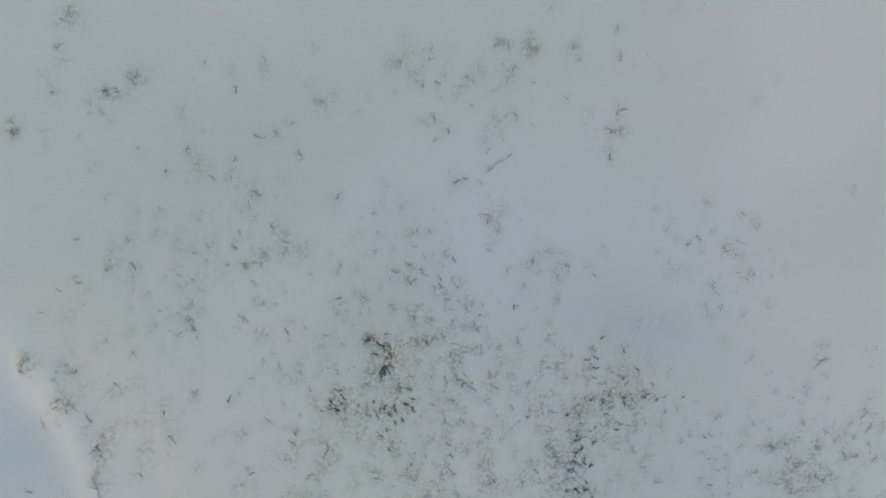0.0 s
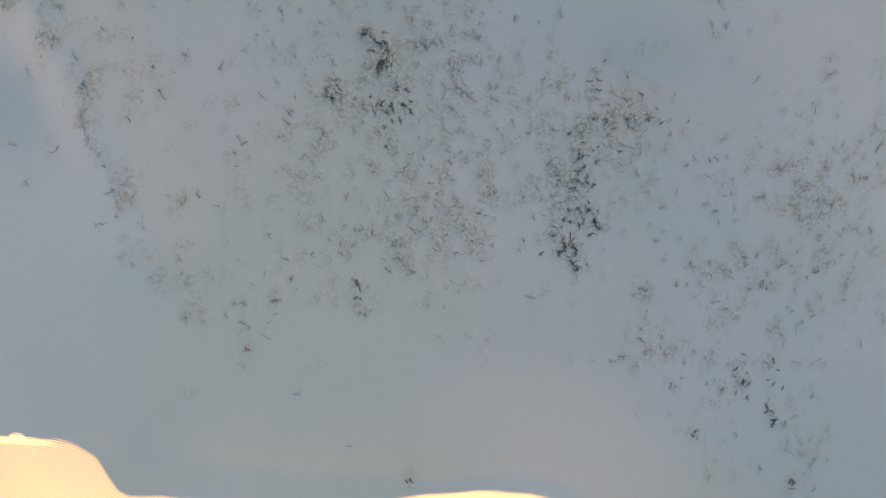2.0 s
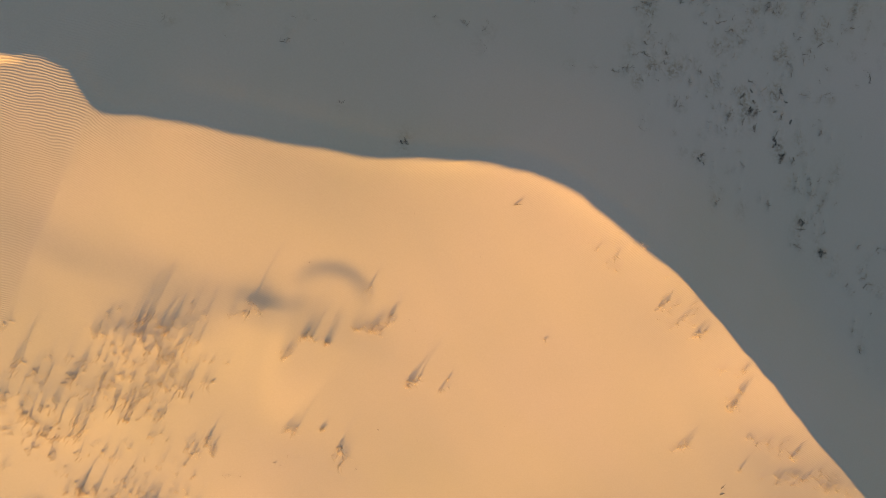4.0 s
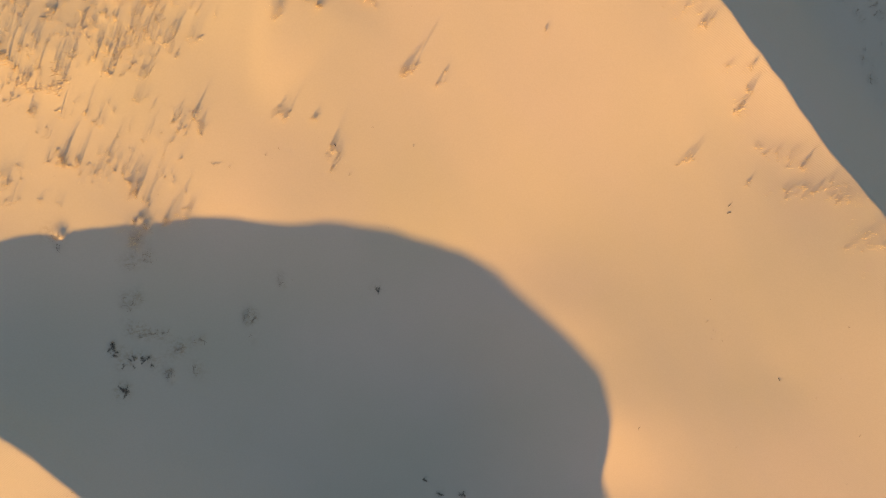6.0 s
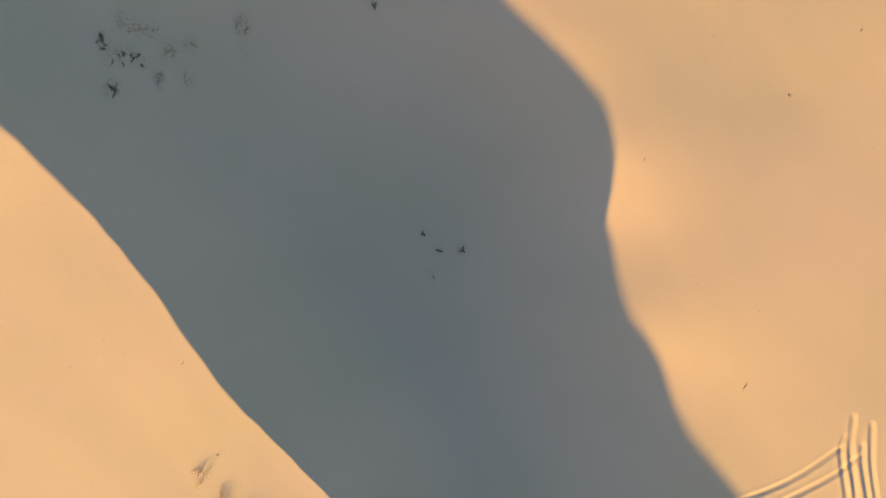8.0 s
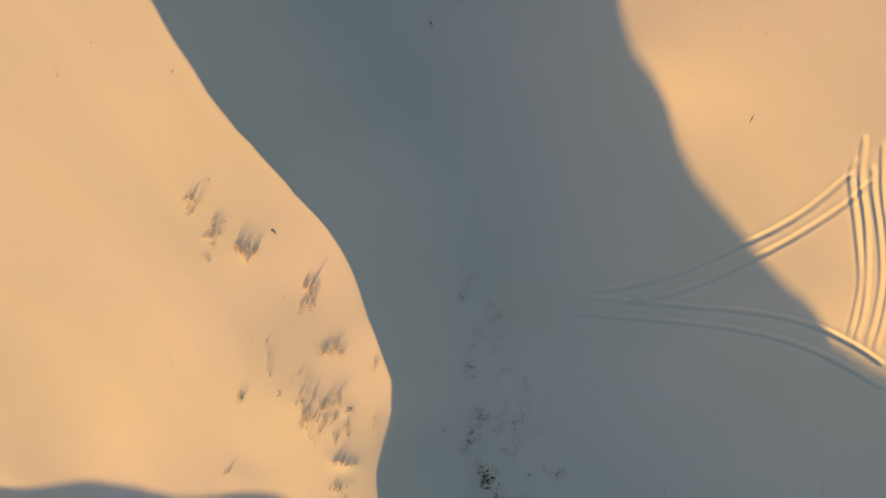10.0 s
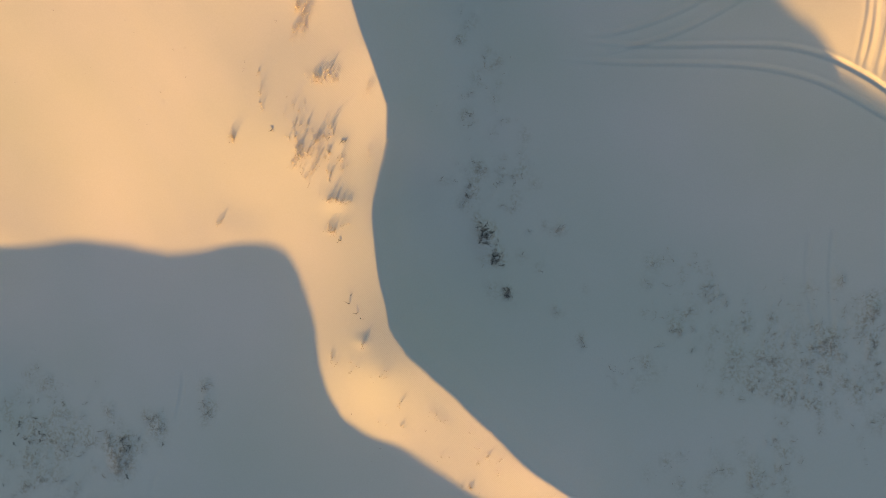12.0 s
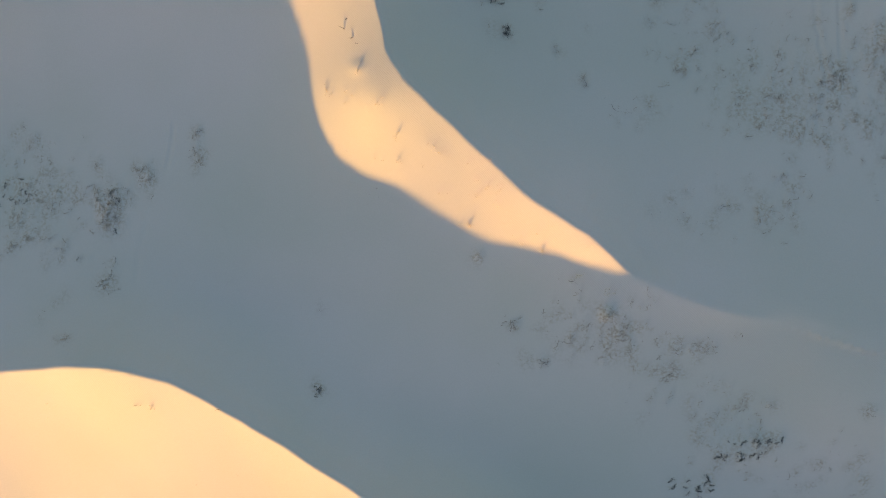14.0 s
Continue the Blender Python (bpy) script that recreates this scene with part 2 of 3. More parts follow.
STANDING_D = [
    (8.4, -157.8, 1.6, 0.8, 16), (8.4, -159.0, 0.4, 0.2, 10), (11.1, -160.8, 0.5, 0.3, 18), (13.5, -162.0, 0.7, 0.4, 24), (-23.9, -171.7, 0.2, 0.2, 6),
    (-33.4, -171.9, 0.5, 0.8, 6), (-25.0, -171.9, 1.2, 0.3, 10),
]
STANDING = STANDING_A + STANDING_B + STANDING_C + STANDING_D
DEAD_A = [
    (-22.5, 4.2, 0.8, 0.6, 10), (5.8, 3.2, 1.2, 0.7, 13), (9.0, 3.0, 0.6, 0.6, 7), (-2.5, 2.4, 1.5, 1.2, 20), (-19.5, 1.2, 0.5, 0.3, 5),
    (4.6, 0.7, 12.2, 4.9, 96), (-21.0, 0.1, 0.5, 0.4, 8), (-8.3, -0.2, 0.8, 0.5, 8), (-1.7, -1.6, 0.4, 0.3, 5), (-26.3, -2.2, 0.3, 0.4, 7),
    (3.9, -2.4, 2.4, 2.4, 16), (-17.6, -4.6, 9.9, 9.9, 112), (-14.3, -8.3, 4.3, 4.3, 36), (21.6, -11.0, 3.1, 2.4, 36), (-17.6, -12.4, 3.2, 2.4, 29),
    (9.3, -12.6, 1.1, 0.6, 10), (20.4, -14.1, 9.4, 9.4, 80), (-12.7, -14.4, 5.5, 5.5, 64),
]
DEAD_B = [
    (-1.8, -15.8, 7.0, 8.2, 240), (-25.3, -15.9, 0.4, 0.8, 12), (-22.6, -17.7, 0.7, 1.6, 36), (-20.7, -18.2, 6.1, 8.1, 64), (-20.8, -20.9, 0.5, 2.2, 20),
    (-20.8, -21.1, 0.4, 1.8, 16), (0.7, -21.7, 7.2, 7.7, 208), (13.1, -22.7, 4.2, 2.8, 128), (-7.2, -25.8, 12.5, 4.2, 96), (29.7, -26.0, 7.5, 5.9, 144),
    (10.8, -26.9, 3.3, 3.7, 128), (-18.6, -27.1, 0.5, 1.5, 13), (28.3, -28.7, 5.6, 4.5, 88), (-16.3, -29.1, 2.2, 2.9, 23), (-0.8, -30.8, 5.8, 2.3, 136),
    (-8.9, -33.5, 6.1, 3.2, 64), (14.9, -35.2, 0.9, 0.6, 10), (27.4, -35.2, 7.0, 7.5, 112),
]
DEAD_C = [
    (16.1, -39.3, 2.2, 1.8, 20), (20.4, -41.3, 5.2, 4.2, 80), (22.2, -47.9, 3.9, 2.4, 16), (29.8, -48.9, 1.4, 3.3, 23), (29.2, -49.4, 2.9, 4.2, 39),
    (34.4, -58.0, 1.4, 3.3, 23), (-19.9, -72.2, 0.7, 1.5, 16), (-24.9, -72.6, 0.4, 1.0, 7), (-20.9, -74.0, 0.4, 0.3, 5), (-11.3, -76.1, 0.4, 0.3, 5),
    (-21.2, -76.7, 0.5, 0.8, 12), (-14.0, -78.9, 0.4, 0.7, 12), (-21.3, -79.0, 0.8, 0.4, 13), (-19.6, -79.3, 0.6, 0.3, 7), (-17.6, -80.2, 0.3, 0.3, 4),
    (-18.7, -80.6, 0.4, 0.3, 8), (-18.9, -82.6, 0.6, 0.4, 7), (5.3, -123.0, 0.6, 0.2, 5),
]
DEAD_D = [
    (3.8, -126.2, 2.9, 7.1, 45), (2.5, -127.3, 0.5, 0.5, 5), (3.9, -131.5, 1.0, 0.3, 10), (6.2, -132.2, 2.5, 2.9, 32), (2.9, -133.9, 0.5, 1.1, 20),
    (10.3, -136.5, 0.5, 0.3, 7), (7.7, -139.6, 2.9, 2.9, 13), (19.6, -140.1, 3.0, 2.0, 23), (33.5, -140.5, 0.4, 0.4, 7), (23.5, -141.7, 0.7, 0.5, 8),
    (35.8, -142.8, 0.9, 1.0, 16), (10.2, -143.2, 0.3, 0.3, 4), (22.9, -143.8, 5.2, 3.1, 64), (33.3, -145.4, 4.5, 3.3, 96), (12.3, -145.6, 0.3, 0.9, 7),
    (31.9, -147.8, 5.8, 4.7, 272), (26.5, -147.9, 3.2, 2.1, 48), (17.0, -148.3, 2.3, 1.3, 20),
]
DEAD_E = [
    (-19.7, -149.8, 0.4, 0.4, 7), (-35.4, -150.5, 0.5, 0.4, 7), (-20.2, -151.7, 0.5, 0.9, 16), (-24.8, -153.2, 0.9, 1.2, 29), (-35.0, -155.4, 5.3, 4.7, 250),
    (-28.0, -155.8, 1.3, 1.7, 130), (26.8, -156.1, 3.0, 2.0, 52), (20.0, -156.2, 2.9, 1.9, 26), (3.6, -159.6, 0.3, 0.3, 5), (-28.0, -161.7, 1.5, 1.4, 23),
    (13.8, -163.9, 0.6, 0.2, 13), (12.5, -164.1, 4.1, 2.3, 64), (-9.9, -164.4, 0.1, 0.1, 2), (6.1, -165.1, 0.8, 0.6, 12), (14.8, -166.0, 3.5, 1.7, 68),
    (-31.0, -166.5, 1.0, 0.6, 7), (21.0, -167.0, 1.8, 1.4, 36), (8.2, -168.1, 1.7, 0.7, 13),
]
DEAD_F = [
    (2.0, -26.0, 12.0, 9.0, 330), (25.0, -33.0, 9.0, 10.0, 240), (-9.0, -24.0, 9.0, 8.0, 130),
    (17.3, -168.5, 2.2, 0.9, 20), (19.8, -171.0, 4.0, 2.0, 32), (26.9, -171.9, 0.9, 0.3, 7), (35.2, -172.1, 0.5, 0.7, 10), (24.9, -174.3, 3.2, 2.7, 64),
    (30.9, -177.5, 4.6, 2.9, 48), (33.6, -179.8, 3.6, 1.2, 16),
]
DEAD = DEAD_A + DEAD_B + DEAD_C + DEAD_D + DEAD_E + DEAD_F
DARK_A = [
    (-5.3, -16.9, 0.2, 0.2, 8), (-4.1, -18.7, 0.5, 1.4, 40), (13.7, -20.6, 2.3, 1.4, 4), (-7.4, -20.8, 0.4, 0.5, 10), (-3.8, -22.2, 1.2, 1.7, 22),
    (14.9, -22.4, 3.3, 2.0, 7), (12.6, -23.6, 2.8, 2.3, 9), (10.8, -25.4, 1.8, 1.8, 9), (10.3, -28.5, 1.4, 2.1, 16), (11.0, -30.0, 0.9, 1.0, 14),
    (9.2, -31.9, 1.0, 1.1, 24), (10.0, -33.4, 0.6, 0.6, 10), (-5.6, -33.5, 0.3, 0.7, 6), (-5.8, -42.3, 0.1, 0.1, 1), (23.4, -42.5, 0.8, 1.6, 10),
    (-2.0, -44.4, 0.2, 0.4, 2), (26.5, -44.6, 1.0, 2.3, 12), (19.4, -46.3, 0.3, 0.5, 4),
]
DARK_B = [
    (28.5, -51.3, 0.4, 0.4, 4), (30.2, -53.7, 0.3, 0.3, 4), (-4.5, -77.3, 0.1, 0.1, 2), (-22.8, -80.1, 0.4, 0.4, 6), (-21.6, -81.2, 1.4, 0.4, 9),
    (-22.4, -83.2, 0.3, 0.4, 5), (-1.1, -95.0, 0.1, 0.1, 1), (2.2, -96.4, 0.2, 0.1, 2), (0.3, -96.4, 0.1, 0.1, 1), (-0.2, -98.8, 0.1, 0.2, 1),
    (4.2, -136.8, 0.6, 0.6, 22), (5.3, -138.6, 0.3, 0.9, 14), (6.1, -141.8, 0.2, 0.3, 7), (-36.8, -155.0, 2.4, 2.2, 12), (-28.0, -155.6, 1.0, 1.6, 4), (-10.1, -171.0, 0.3, 0.3, 7),
    (27.3, -175.1, 2.0, 0.4, 14), (25.1, -176.5, 2.0, 0.7, 14), (22.0, -179.7, 2.0, 0.9, 16),
]
DARK = DARK_A + DARK_B
# hummocks: centre x, y, half widths, height
HUMMOCKS = [
    (-15.4, -55.8, 1.1, 1.3, 0.05), (-23.2, -60.2, 2.9, 2.4, 0.12), (-10.3, -128.9, 1.8, 2.2, 0.06), (-7.2, -128.9, 0.7, 0.8, 0.05), (-7.7, -133.6, 1.2, 0.8, 0.08),
    (-6.0, -144.7, 0.7, 0.5, 0.06), (-14.7, -116.5, 0.8, 0.6, 0.04), (4.3, -137.2, 1.0, 1.5, 0.40), (-4.1, -18.7, 1.3, 2.1, 0.50), (11.3, -26.5, 2.4, 4.3, 0.40),
    (13.8, -22.3, 3.3, 2.1, 0.30), (26.0, -175.9, 3.9, 1.7, 0.50), (-15.9, -136.4, 3.0, 1.8, 0.07), (-21.7, -81.2, 1.8, 0.7, 0.12), (-5.3, -16.9, 0.9, 0.7, 0.35),
    (35.8, -16.6, 16.0, 14.5, 1.70), (-25.3, -13.2, 3.0, 2.6, 0.80), (-23.6, -16.0, 2.5, 3.0, 1.10), (-21.7, -19.4, 2.5, 3.4, 1.10), (-19.9, -23.4, 2.5, 3.4, 0.90),
    (-18.3, -28.4, 2.1, 3.4, 0.75), (-25.6, -22.7, 4.0, 4.9, -1.20), (17.5, -19.3, 7.2, 3.6, -1.40), (-4.4, -17.3, 1.7, 1.5, -0.40), (-13.4, -1.1, 6.0, 8.0, -0.90), (-8.3, 3.9, 2.4, 4.8, 0.35),
    (18.1, -143.8, 8.2, 6.1, -0.35), (-12.1, -164.9, 9.9, 3.5, -0.40), (23.2, -163.9, 5.4, 1.5, 0.10), (33.4, -171.6, 6.7, 6.7, 1.00), (1.3, -94.0, 5.3, 11.6, -0.60),
    (-1.9, -132.0, 1.7, 5.0, -0.70), (7.6, -80.0, 5.6, 4.4, 0.31), (3.5, -102.0, 6.5, 6.0, 0.5), (1.5, -85.0, 5.5, 6.0, -0.5),
]
# drifts, steep on the lee side: centre x, y, half width, lee length, height, sharpness of the edge
DRIFTS = [
    (-14.9, -54.6, 9.5, 2.2, 0.20, 1), (-10.9, -54.6, 1.5, 0.9, 0.14, 1), (-6.9, -54.3, 2.3, 2.2, 0.15, 3), (-9.0, -55.0, 0.6, 1.1, 0.06, 1),
    (-16.8, -55.2, 2.6, 1.3, 0.13, 1), (-18.2, -55.8, 1.7, 0.9, 0.12, 1),
]
# strongly rippled stretches: centre x, y, half widths
RIPPLED = [(-11.5, -54.8, 3.9, 2.6), (-5.9, -54.1, 3.9, 1.9), (-20.6, -52.9, 4.7, 3.9), (-21.3, -48.5, 3.9, 5.2), (-14.2, -44.7, 6.9, 2.6), (30.3, -90.0, 4.7, 4.3)]
# small dents in the sand: centre x, y, half widths, count
DENTS = [
    (-21.5, -124.3, 8.6, 6.4, 16), (-10.4, -67.4, 8.6, 3.4, 12), (-25.7, -108.9, 6.4, 5.2, 10), (-3.2, -151.7, 2.6, 2.6, 8), (26.4, -85.1, 5.2, 6.4, 10),
    (21.6, -79.9, 1.3, 2.6, 5), (26.6, -83.6, 3.4, 2.6, 5), (3.8, -61.2, 6.9, 5.2, 6), (-8.4, -66.5, 3.4, 2.6, 6), (-25.7, -90.9, 2.6, 1.3, 6),
    (-25.8, -102.7, 3.9, 2.6, 5), (-25.3, -120.5, 5.2, 6.9, 6), (-15.5, -121.9, 1.7, 5.2, 7), (-25.4, -176.2, 6.4, 1.7, 4), (25.6, -102.4, 5.2, 4.3, 4),
]
# wheel tracks: lines of x, y
TRACKS = {
    "back_upper": [(31.62, -110.40), (29.21, -113.04), (27.06, -114.83), (24.05, -116.72), (20.05, -118.96), (16.59, -120.19), (13.84, -120.68), (12.19, -120.59)],
    "back_lower": [(32.88, -110.89), (31.43, -112.80), (28.62, -115.22), (25.67, -117.33), (22.58, -119.31), (19.28, -120.89), (15.73, -121.84), (13.40, -122.22)],
    "out_upper": [(35.92, -125.88), (33.71, -124.39), (30.59, -122.84), (27.63, -122.03), (24.37, -121.77), (20.18, -121.70), (15.72, -121.51), (11.96, -121.07)],
    "out_lower": [(36.23, -127.90), (33.14, -126.09), (30.45, -124.76), (27.85, -123.93), (24.49, -123.33), (20.24, -123.08), (15.76, -122.95), (10.05, -122.50)],
    "up1l": [(31.80, -109.24), (31.53, -110.90), (32.30, -114.70), (33.05, -118.63), (33.04, -121.36), (32.87, -123.71)],
    "up1r": [(32.88, -109.86), (33.09, -111.72), (34.00, -115.53), (34.50, -118.59), (34.52, -121.77), (34.24, -124.37)],
    "up2l": [(32.10, -107.60), (32.15, -110.89), (32.95, -114.69), (33.48, -118.62), (33.63, -121.80), (33.35, -124.16)],
    "up2r": [(33.33, -108.10), (33.68, -111.72), (34.54, -115.52), (35.12, -119.02), (35.16, -122.22), (34.93, -124.82)],
    "old1": [(30.90, -136.60), (30.80, -139.87), (31.50, -144.08), (32.30, -148.20)],
    "old2": [(32.60, -136.10), (32.58, -139.81), (32.88, -143.56), (33.22, -147.27)],
    "old3": [(-24.49, -156.68), (-25.20, -158.80), (-25.61, -161.17), (-25.82, -163.17)],
    "old4": [(-22.01, -148.58), (-22.33, -150.81), (-22.94, -153.15)],
}
# low ledges of sand: lines of x, y, height, width on the left and on the right of the line
LEDGES = [
    ([(-18.8, -19.5), (-17.7, -22.5), (-16.8, -25.1), (-16.2, -28.1), (-16.2, -30.9), (-16.5, -33.7)], 0.32, 0.7, 2.4),
    ([(-16.4, -40.8), (-13.5, -41.5), (-9.6, -42.5), (-5.0, -43.8), (-0.5, -44.7), (4.4, -45.0), (7.4, -45.9), (10.1, -47.5), (13.0, -49.4), (16.1, -51.8)], 0.28, 0.4, 0.8),
    ([(15.4, -160.3), (17.6, -161.7), (20.6, -163.0), (24.4, -164.1), (28.0, -164.8)], 0.22, 0.5, 1.2),
]
# driftwood scraps: x, y
SCRAPS = [(-12.52, -114.52), (-12.64, -127.90), (-18.75, -103.01), (-6.09, -142.83), (-6.85, -141.06), (-6.92, -141.75), (-6.23, -142.40), (-7.47, -136.63), (26.09, -83.79), (24.70, -106.37), (16.30, -88.56), (-17.89, -171.87), (21.40, -71.25), (-6.74, -128.75), (21.42, -70.72), (4.85, -48.64), (-6.89, -66.22), (-7.0, -128.8)]
SLIP = 0.62                                                  # the slope of loose sand


def spline(points, step=1.2):
    """A smooth line through the points."""
    p = np.array(points, float)
    p = np.vstack([2 * p[0] - p[1], p, 2 * p[-1] - p[-2]])
    line = []
    for a, b, c, d in zip(p[:-3], p[1:-2], p[2:-1], p[3:]):
        for u in np.arange(0, 1, 1 / max(1, round(np.linalg.norm(c - b) / step))):
            line.append(0.5 * (2 * b + (c - a) * u + (2 * a - 5 * b + 4 * c - d) * u * u + (3 * b - a - 3 * c + d) * u ** 3))
    return np.array(line + [p[-2]])


def wandering(line):
    """A crest line with the small waver that loose sand gives it."""
    s = np.arange(len(line))
    off = 0.05 * np.sin(1.9 * s + 2 * np.sin(0.37 * s)) + 0.045 * np.sin(0.83 * s + 1.3 * np.sin(0.21 * s))
    way = np.gradient(line, axis=0)
    way /= np.linalg.norm(way, axis=1)[:, None]
    return line + np.stack([-way[:, 1], way[:, 0]], 1) * off[:, None]


def sheet(spots):
    """A thin-plate surface through spot heights, as a function of x and y."""
    s = np.array(spots, float)
    n = len(s)
    base = lambda q: np.where(q > 0, 0.5 * q * np.log(q + 1e-12), 0)
    gap = ((s[:, None, :2] - s[None, :, :2]) ** 2).sum(2)
    m = np.zeros((n + 3, n + 3))
    m[:n, :n] = base(gap)
    m[:n, n], m[:n, n + 1:] = 1, s[:, :2]
    m[n:, :n] = m[:n, n:].T
    w = np.linalg.solve(m, np.concatenate([s[:, 2], [0, 0, 0]]))

    def height(x, y):
        z = w[n] + w[n + 1] * x + w[n + 2] * y
        for (a, b, _), k in zip(s, w):
            z = z + k * base((x - a) ** 2 + (y - b) ** 2)
        return z
    return height


def to_crest(x, y, line):
    """Signed distance to a crest (plus on its lee side) and the nearest point of it."""
    best, side = np.full(x.shape, 1e12), np.ones(x.shape)
    px, py = np.zeros(x.shape), np.zeros(x.shape)
    for a, b in zip(line[:-1], line[1:]):
        ex, ey = b - a
        u = np.clip(((x - a[0]) * ex + (y - a[1]) * ey) / (ex * ex + ey * ey), 0, 1)
        qx, qy = a[0] + u * ex, a[1] + u * ey
        d = (x - qx) ** 2 + (y - qy) ** 2
        near = d < best - 1e-9
        best = np.where(near, d, best)
        side = np.where(near, np.sign(ex * (y - a[1]) - ey * (x - a[0])), side)
        px, py = np.where(near, qx, px), np.where(near, qy, py)
    return np.sqrt(best) * side, px, py


def west_face(top):
    """The first dune's sheet, falling away west of the rib that runs down from its crest's corner."""
    def height(x, y):
        s = np.maximum((0.57 * (y + 42.6) - x - 18) / 1.15, 0)
        return top(x, y) - 1.7 * (1 - np.exp(-s * s / (6 * s + 0.6))) * np.clip((y + 75) / 12, 0, 1)
    return height


DUNES = [(west_face(sheet(SHEET_A)), wandering(spline(CREST_A))), (sheet(SHEET_C), wandering(spline(CREST_C))), (sheet(SHEET_E), wandering(spline(CREST_E)))]
NORTH = sheet(FLOOR_NORTH)


def soft_max(a, b, k):
    d = np.abs(a - b)
    return np.maximum(a, b) + np.where(d < k, (k - d) ** 2 / (4 * k + 1e-9), 0)


def waves(x, y):
    """Long low swells of the sand."""
    return (0.008 * np.sin(0.55 * x + 0.31 * y + 1.3 * np.sin(0.11 * y)) + 0.008 * np.sin(0.23 * x - 0.47 * y + 1.1 * np.sin(0.17 * x))
            + 0.003 * np.sin(1.3 * x + 0.9 * y + 2 * np.sin(0.3 * x)))


def land(x, y, snap=0.0):
    """Heights at x, y, and how strongly the wind has rippled the sand there. With snap, points nearer than that to a crest are drawn onto it."""
    x, y = np.array(x, float), np.array(y, float)
    crests = []
    for _, line in DUNES:
        d, px, py = to_crest(x, y, line)
        on = np.abs(d) < snap
        x, y = np.where(on, px, x), np.where(on, py, y)
        crests.append((np.where(on, 0, d), px, py))
    z = NORTH(x, y)
    ripples = np.full(x.shape, 0.02)
    behind, clear = np.zeros(x.shape), np.ones(x.shape)
    for d, _, _ in crests:
        behind = np.maximum(behind, np.clip((d - 1.2) / 2, 0, 1) * np.clip((16 - d) / 6, 0, 1))
        clear = np.where(d <= 0, clear * np.clip((-d - 2.5) / 1.5, 0, 1), clear)
    behind = behind * clear
    to_second = (crests[1][0] <= 0).astype(float)
    patchy = 0.5 + 0.5 * np.sin(0.31 * x + 0.17 * y + 2 * np.sin(0.13 * y + 0.4)) * np.sin(0.21 * y - 0.16 * x + 1)
    for foot, blown, (top, _), (d, px, py) in zip((0.6, 2.2, 2.2), (0.42, 0.5, 0.5), DUNES, crests):
        brink = top(px, py)
        lee = np.maximum(d, 0)
        blunt = 0.12 + 3.0 / (1 + np.exp((px + 23.5) / 1.0)) * (py > -45)      # the west end of the first crest is rounded off
        blunt = blunt + 3.0 / (1 + np.exp(np.clip((18 - px) / 1.2, -40, 40))) * (py < -155)                # and so is the east end of the second
        blunt = blunt + 0.3 * np.maximum(np.abs(px - 1) - 42, 0)                 # far out all edges soften
        face = brink - SLIP * (np.sqrt(lee * lee + blunt * blunt) - blunt) - 0.03 * lee * lee
        ripples = np.where(d > 0, ripples, 0.01 + 0.06 * patchy * patchy + blown * np.exp(-(d / (3.0 + 3.5 * patchy)) ** 2))
        z = np.where(d > 0, soft_max(face, z, foot * np.clip(lee / 3, 0, 1)), np.maximum(top(x, y), z + 3 * d))
    west = 1 / (1 + np.exp(np.clip((x + 18 - 0.57 * (y + 42.6)) / 0.12, -40, 40))) * (y > -60) * (y < -38)
    ripples = np.maximum(ripples, 0.7 * west)
    off = np.maximum(np.maximum(np.abs(x - 1) - 46, 0), np.maximum(np.maximum(-240 - y, y - 26), 0))
    far = 14 + 4 * np.sin(x / 61 + 1.7 * np.sin(y / 93)) + 3 * np.sin(y / 47 + x / 130)
    mix = np.clip(off / 70, 0, 1)
    mix = mix * mix * (3 - 2 * mix)
    return x, y, np.where(mix >= 1, far, z * (1 - mix) + far * mix) + waves(x, y) * (1 - mix), ripples, behind, to_second, west


def grid_lines(low, high, fine, hold, reach):
    """Grid lines 0.26 m apart, closer in the stretches where grass grows and wheels have run, widening outwards to the horizon."""
    inner, at = [], low
    while at < high:
        inner.append(at)
        at += 0.11 if any(a <= at < b for a, b in fine) else 0.26
    out, d = [], 0.26
    while sum(out) < reach:
        d *= 1.0 if d > 0.6 and sum(out) < hold else 1.12
        out.append(d)
    grow = np.cumsum(out)
    return np.array(list(low - grow[::-1]) + inner + list(inner[-1] + grow))


def scatter(patches, seed, share=2.5, spread=0.45):
    """Places in the patches, thinning out from their middles, in clumps of about share plants each."""
    r = np.random.RandomState(seed)
    spots = []
    for x, y, rx, ry, n in patches:
        clumps = [(x + rx * r.normal() * 0.6, y + ry * r.normal() * 0.6) for _ in range(max(1, round(n / share)))]
        for _ in range(n):
            a, b = clumps[r.randint(len(clumps))] if len(clumps) > 2 else (x, y)
            wide, deep = (min(0.22 * rx, spread), min(0.22 * ry, spread)) if len(clumps) > 2 else (0.6 * rx, 0.6 * ry)
            spots.append((a + r.normal() * wide, b + r.normal() * deep))
    return spots


CRUMB_SPOTS = scatter([(x, y, 1.5 * rx, 1.5 * ry, n) for x, y, rx, ry, n in DENTS], 10, 1.0)
STANDING_SPOTS, DEAD_SPOTS, DARK_SPOTS = scatter(STANDING, 3, 2.6, 0.6), scatter(DEAD, 4, 1.0, 0.6), scatter(DARK, 5, 1000)
GX, GY = grid_lines(-39, 41, ((-24.5, -2.6), (9, 37)), 38, 2500), grid_lines(-188, 12, ((-71, -53), (-137, -107)), 12, 2500)
WIND = np.array([0.42, 0.907])


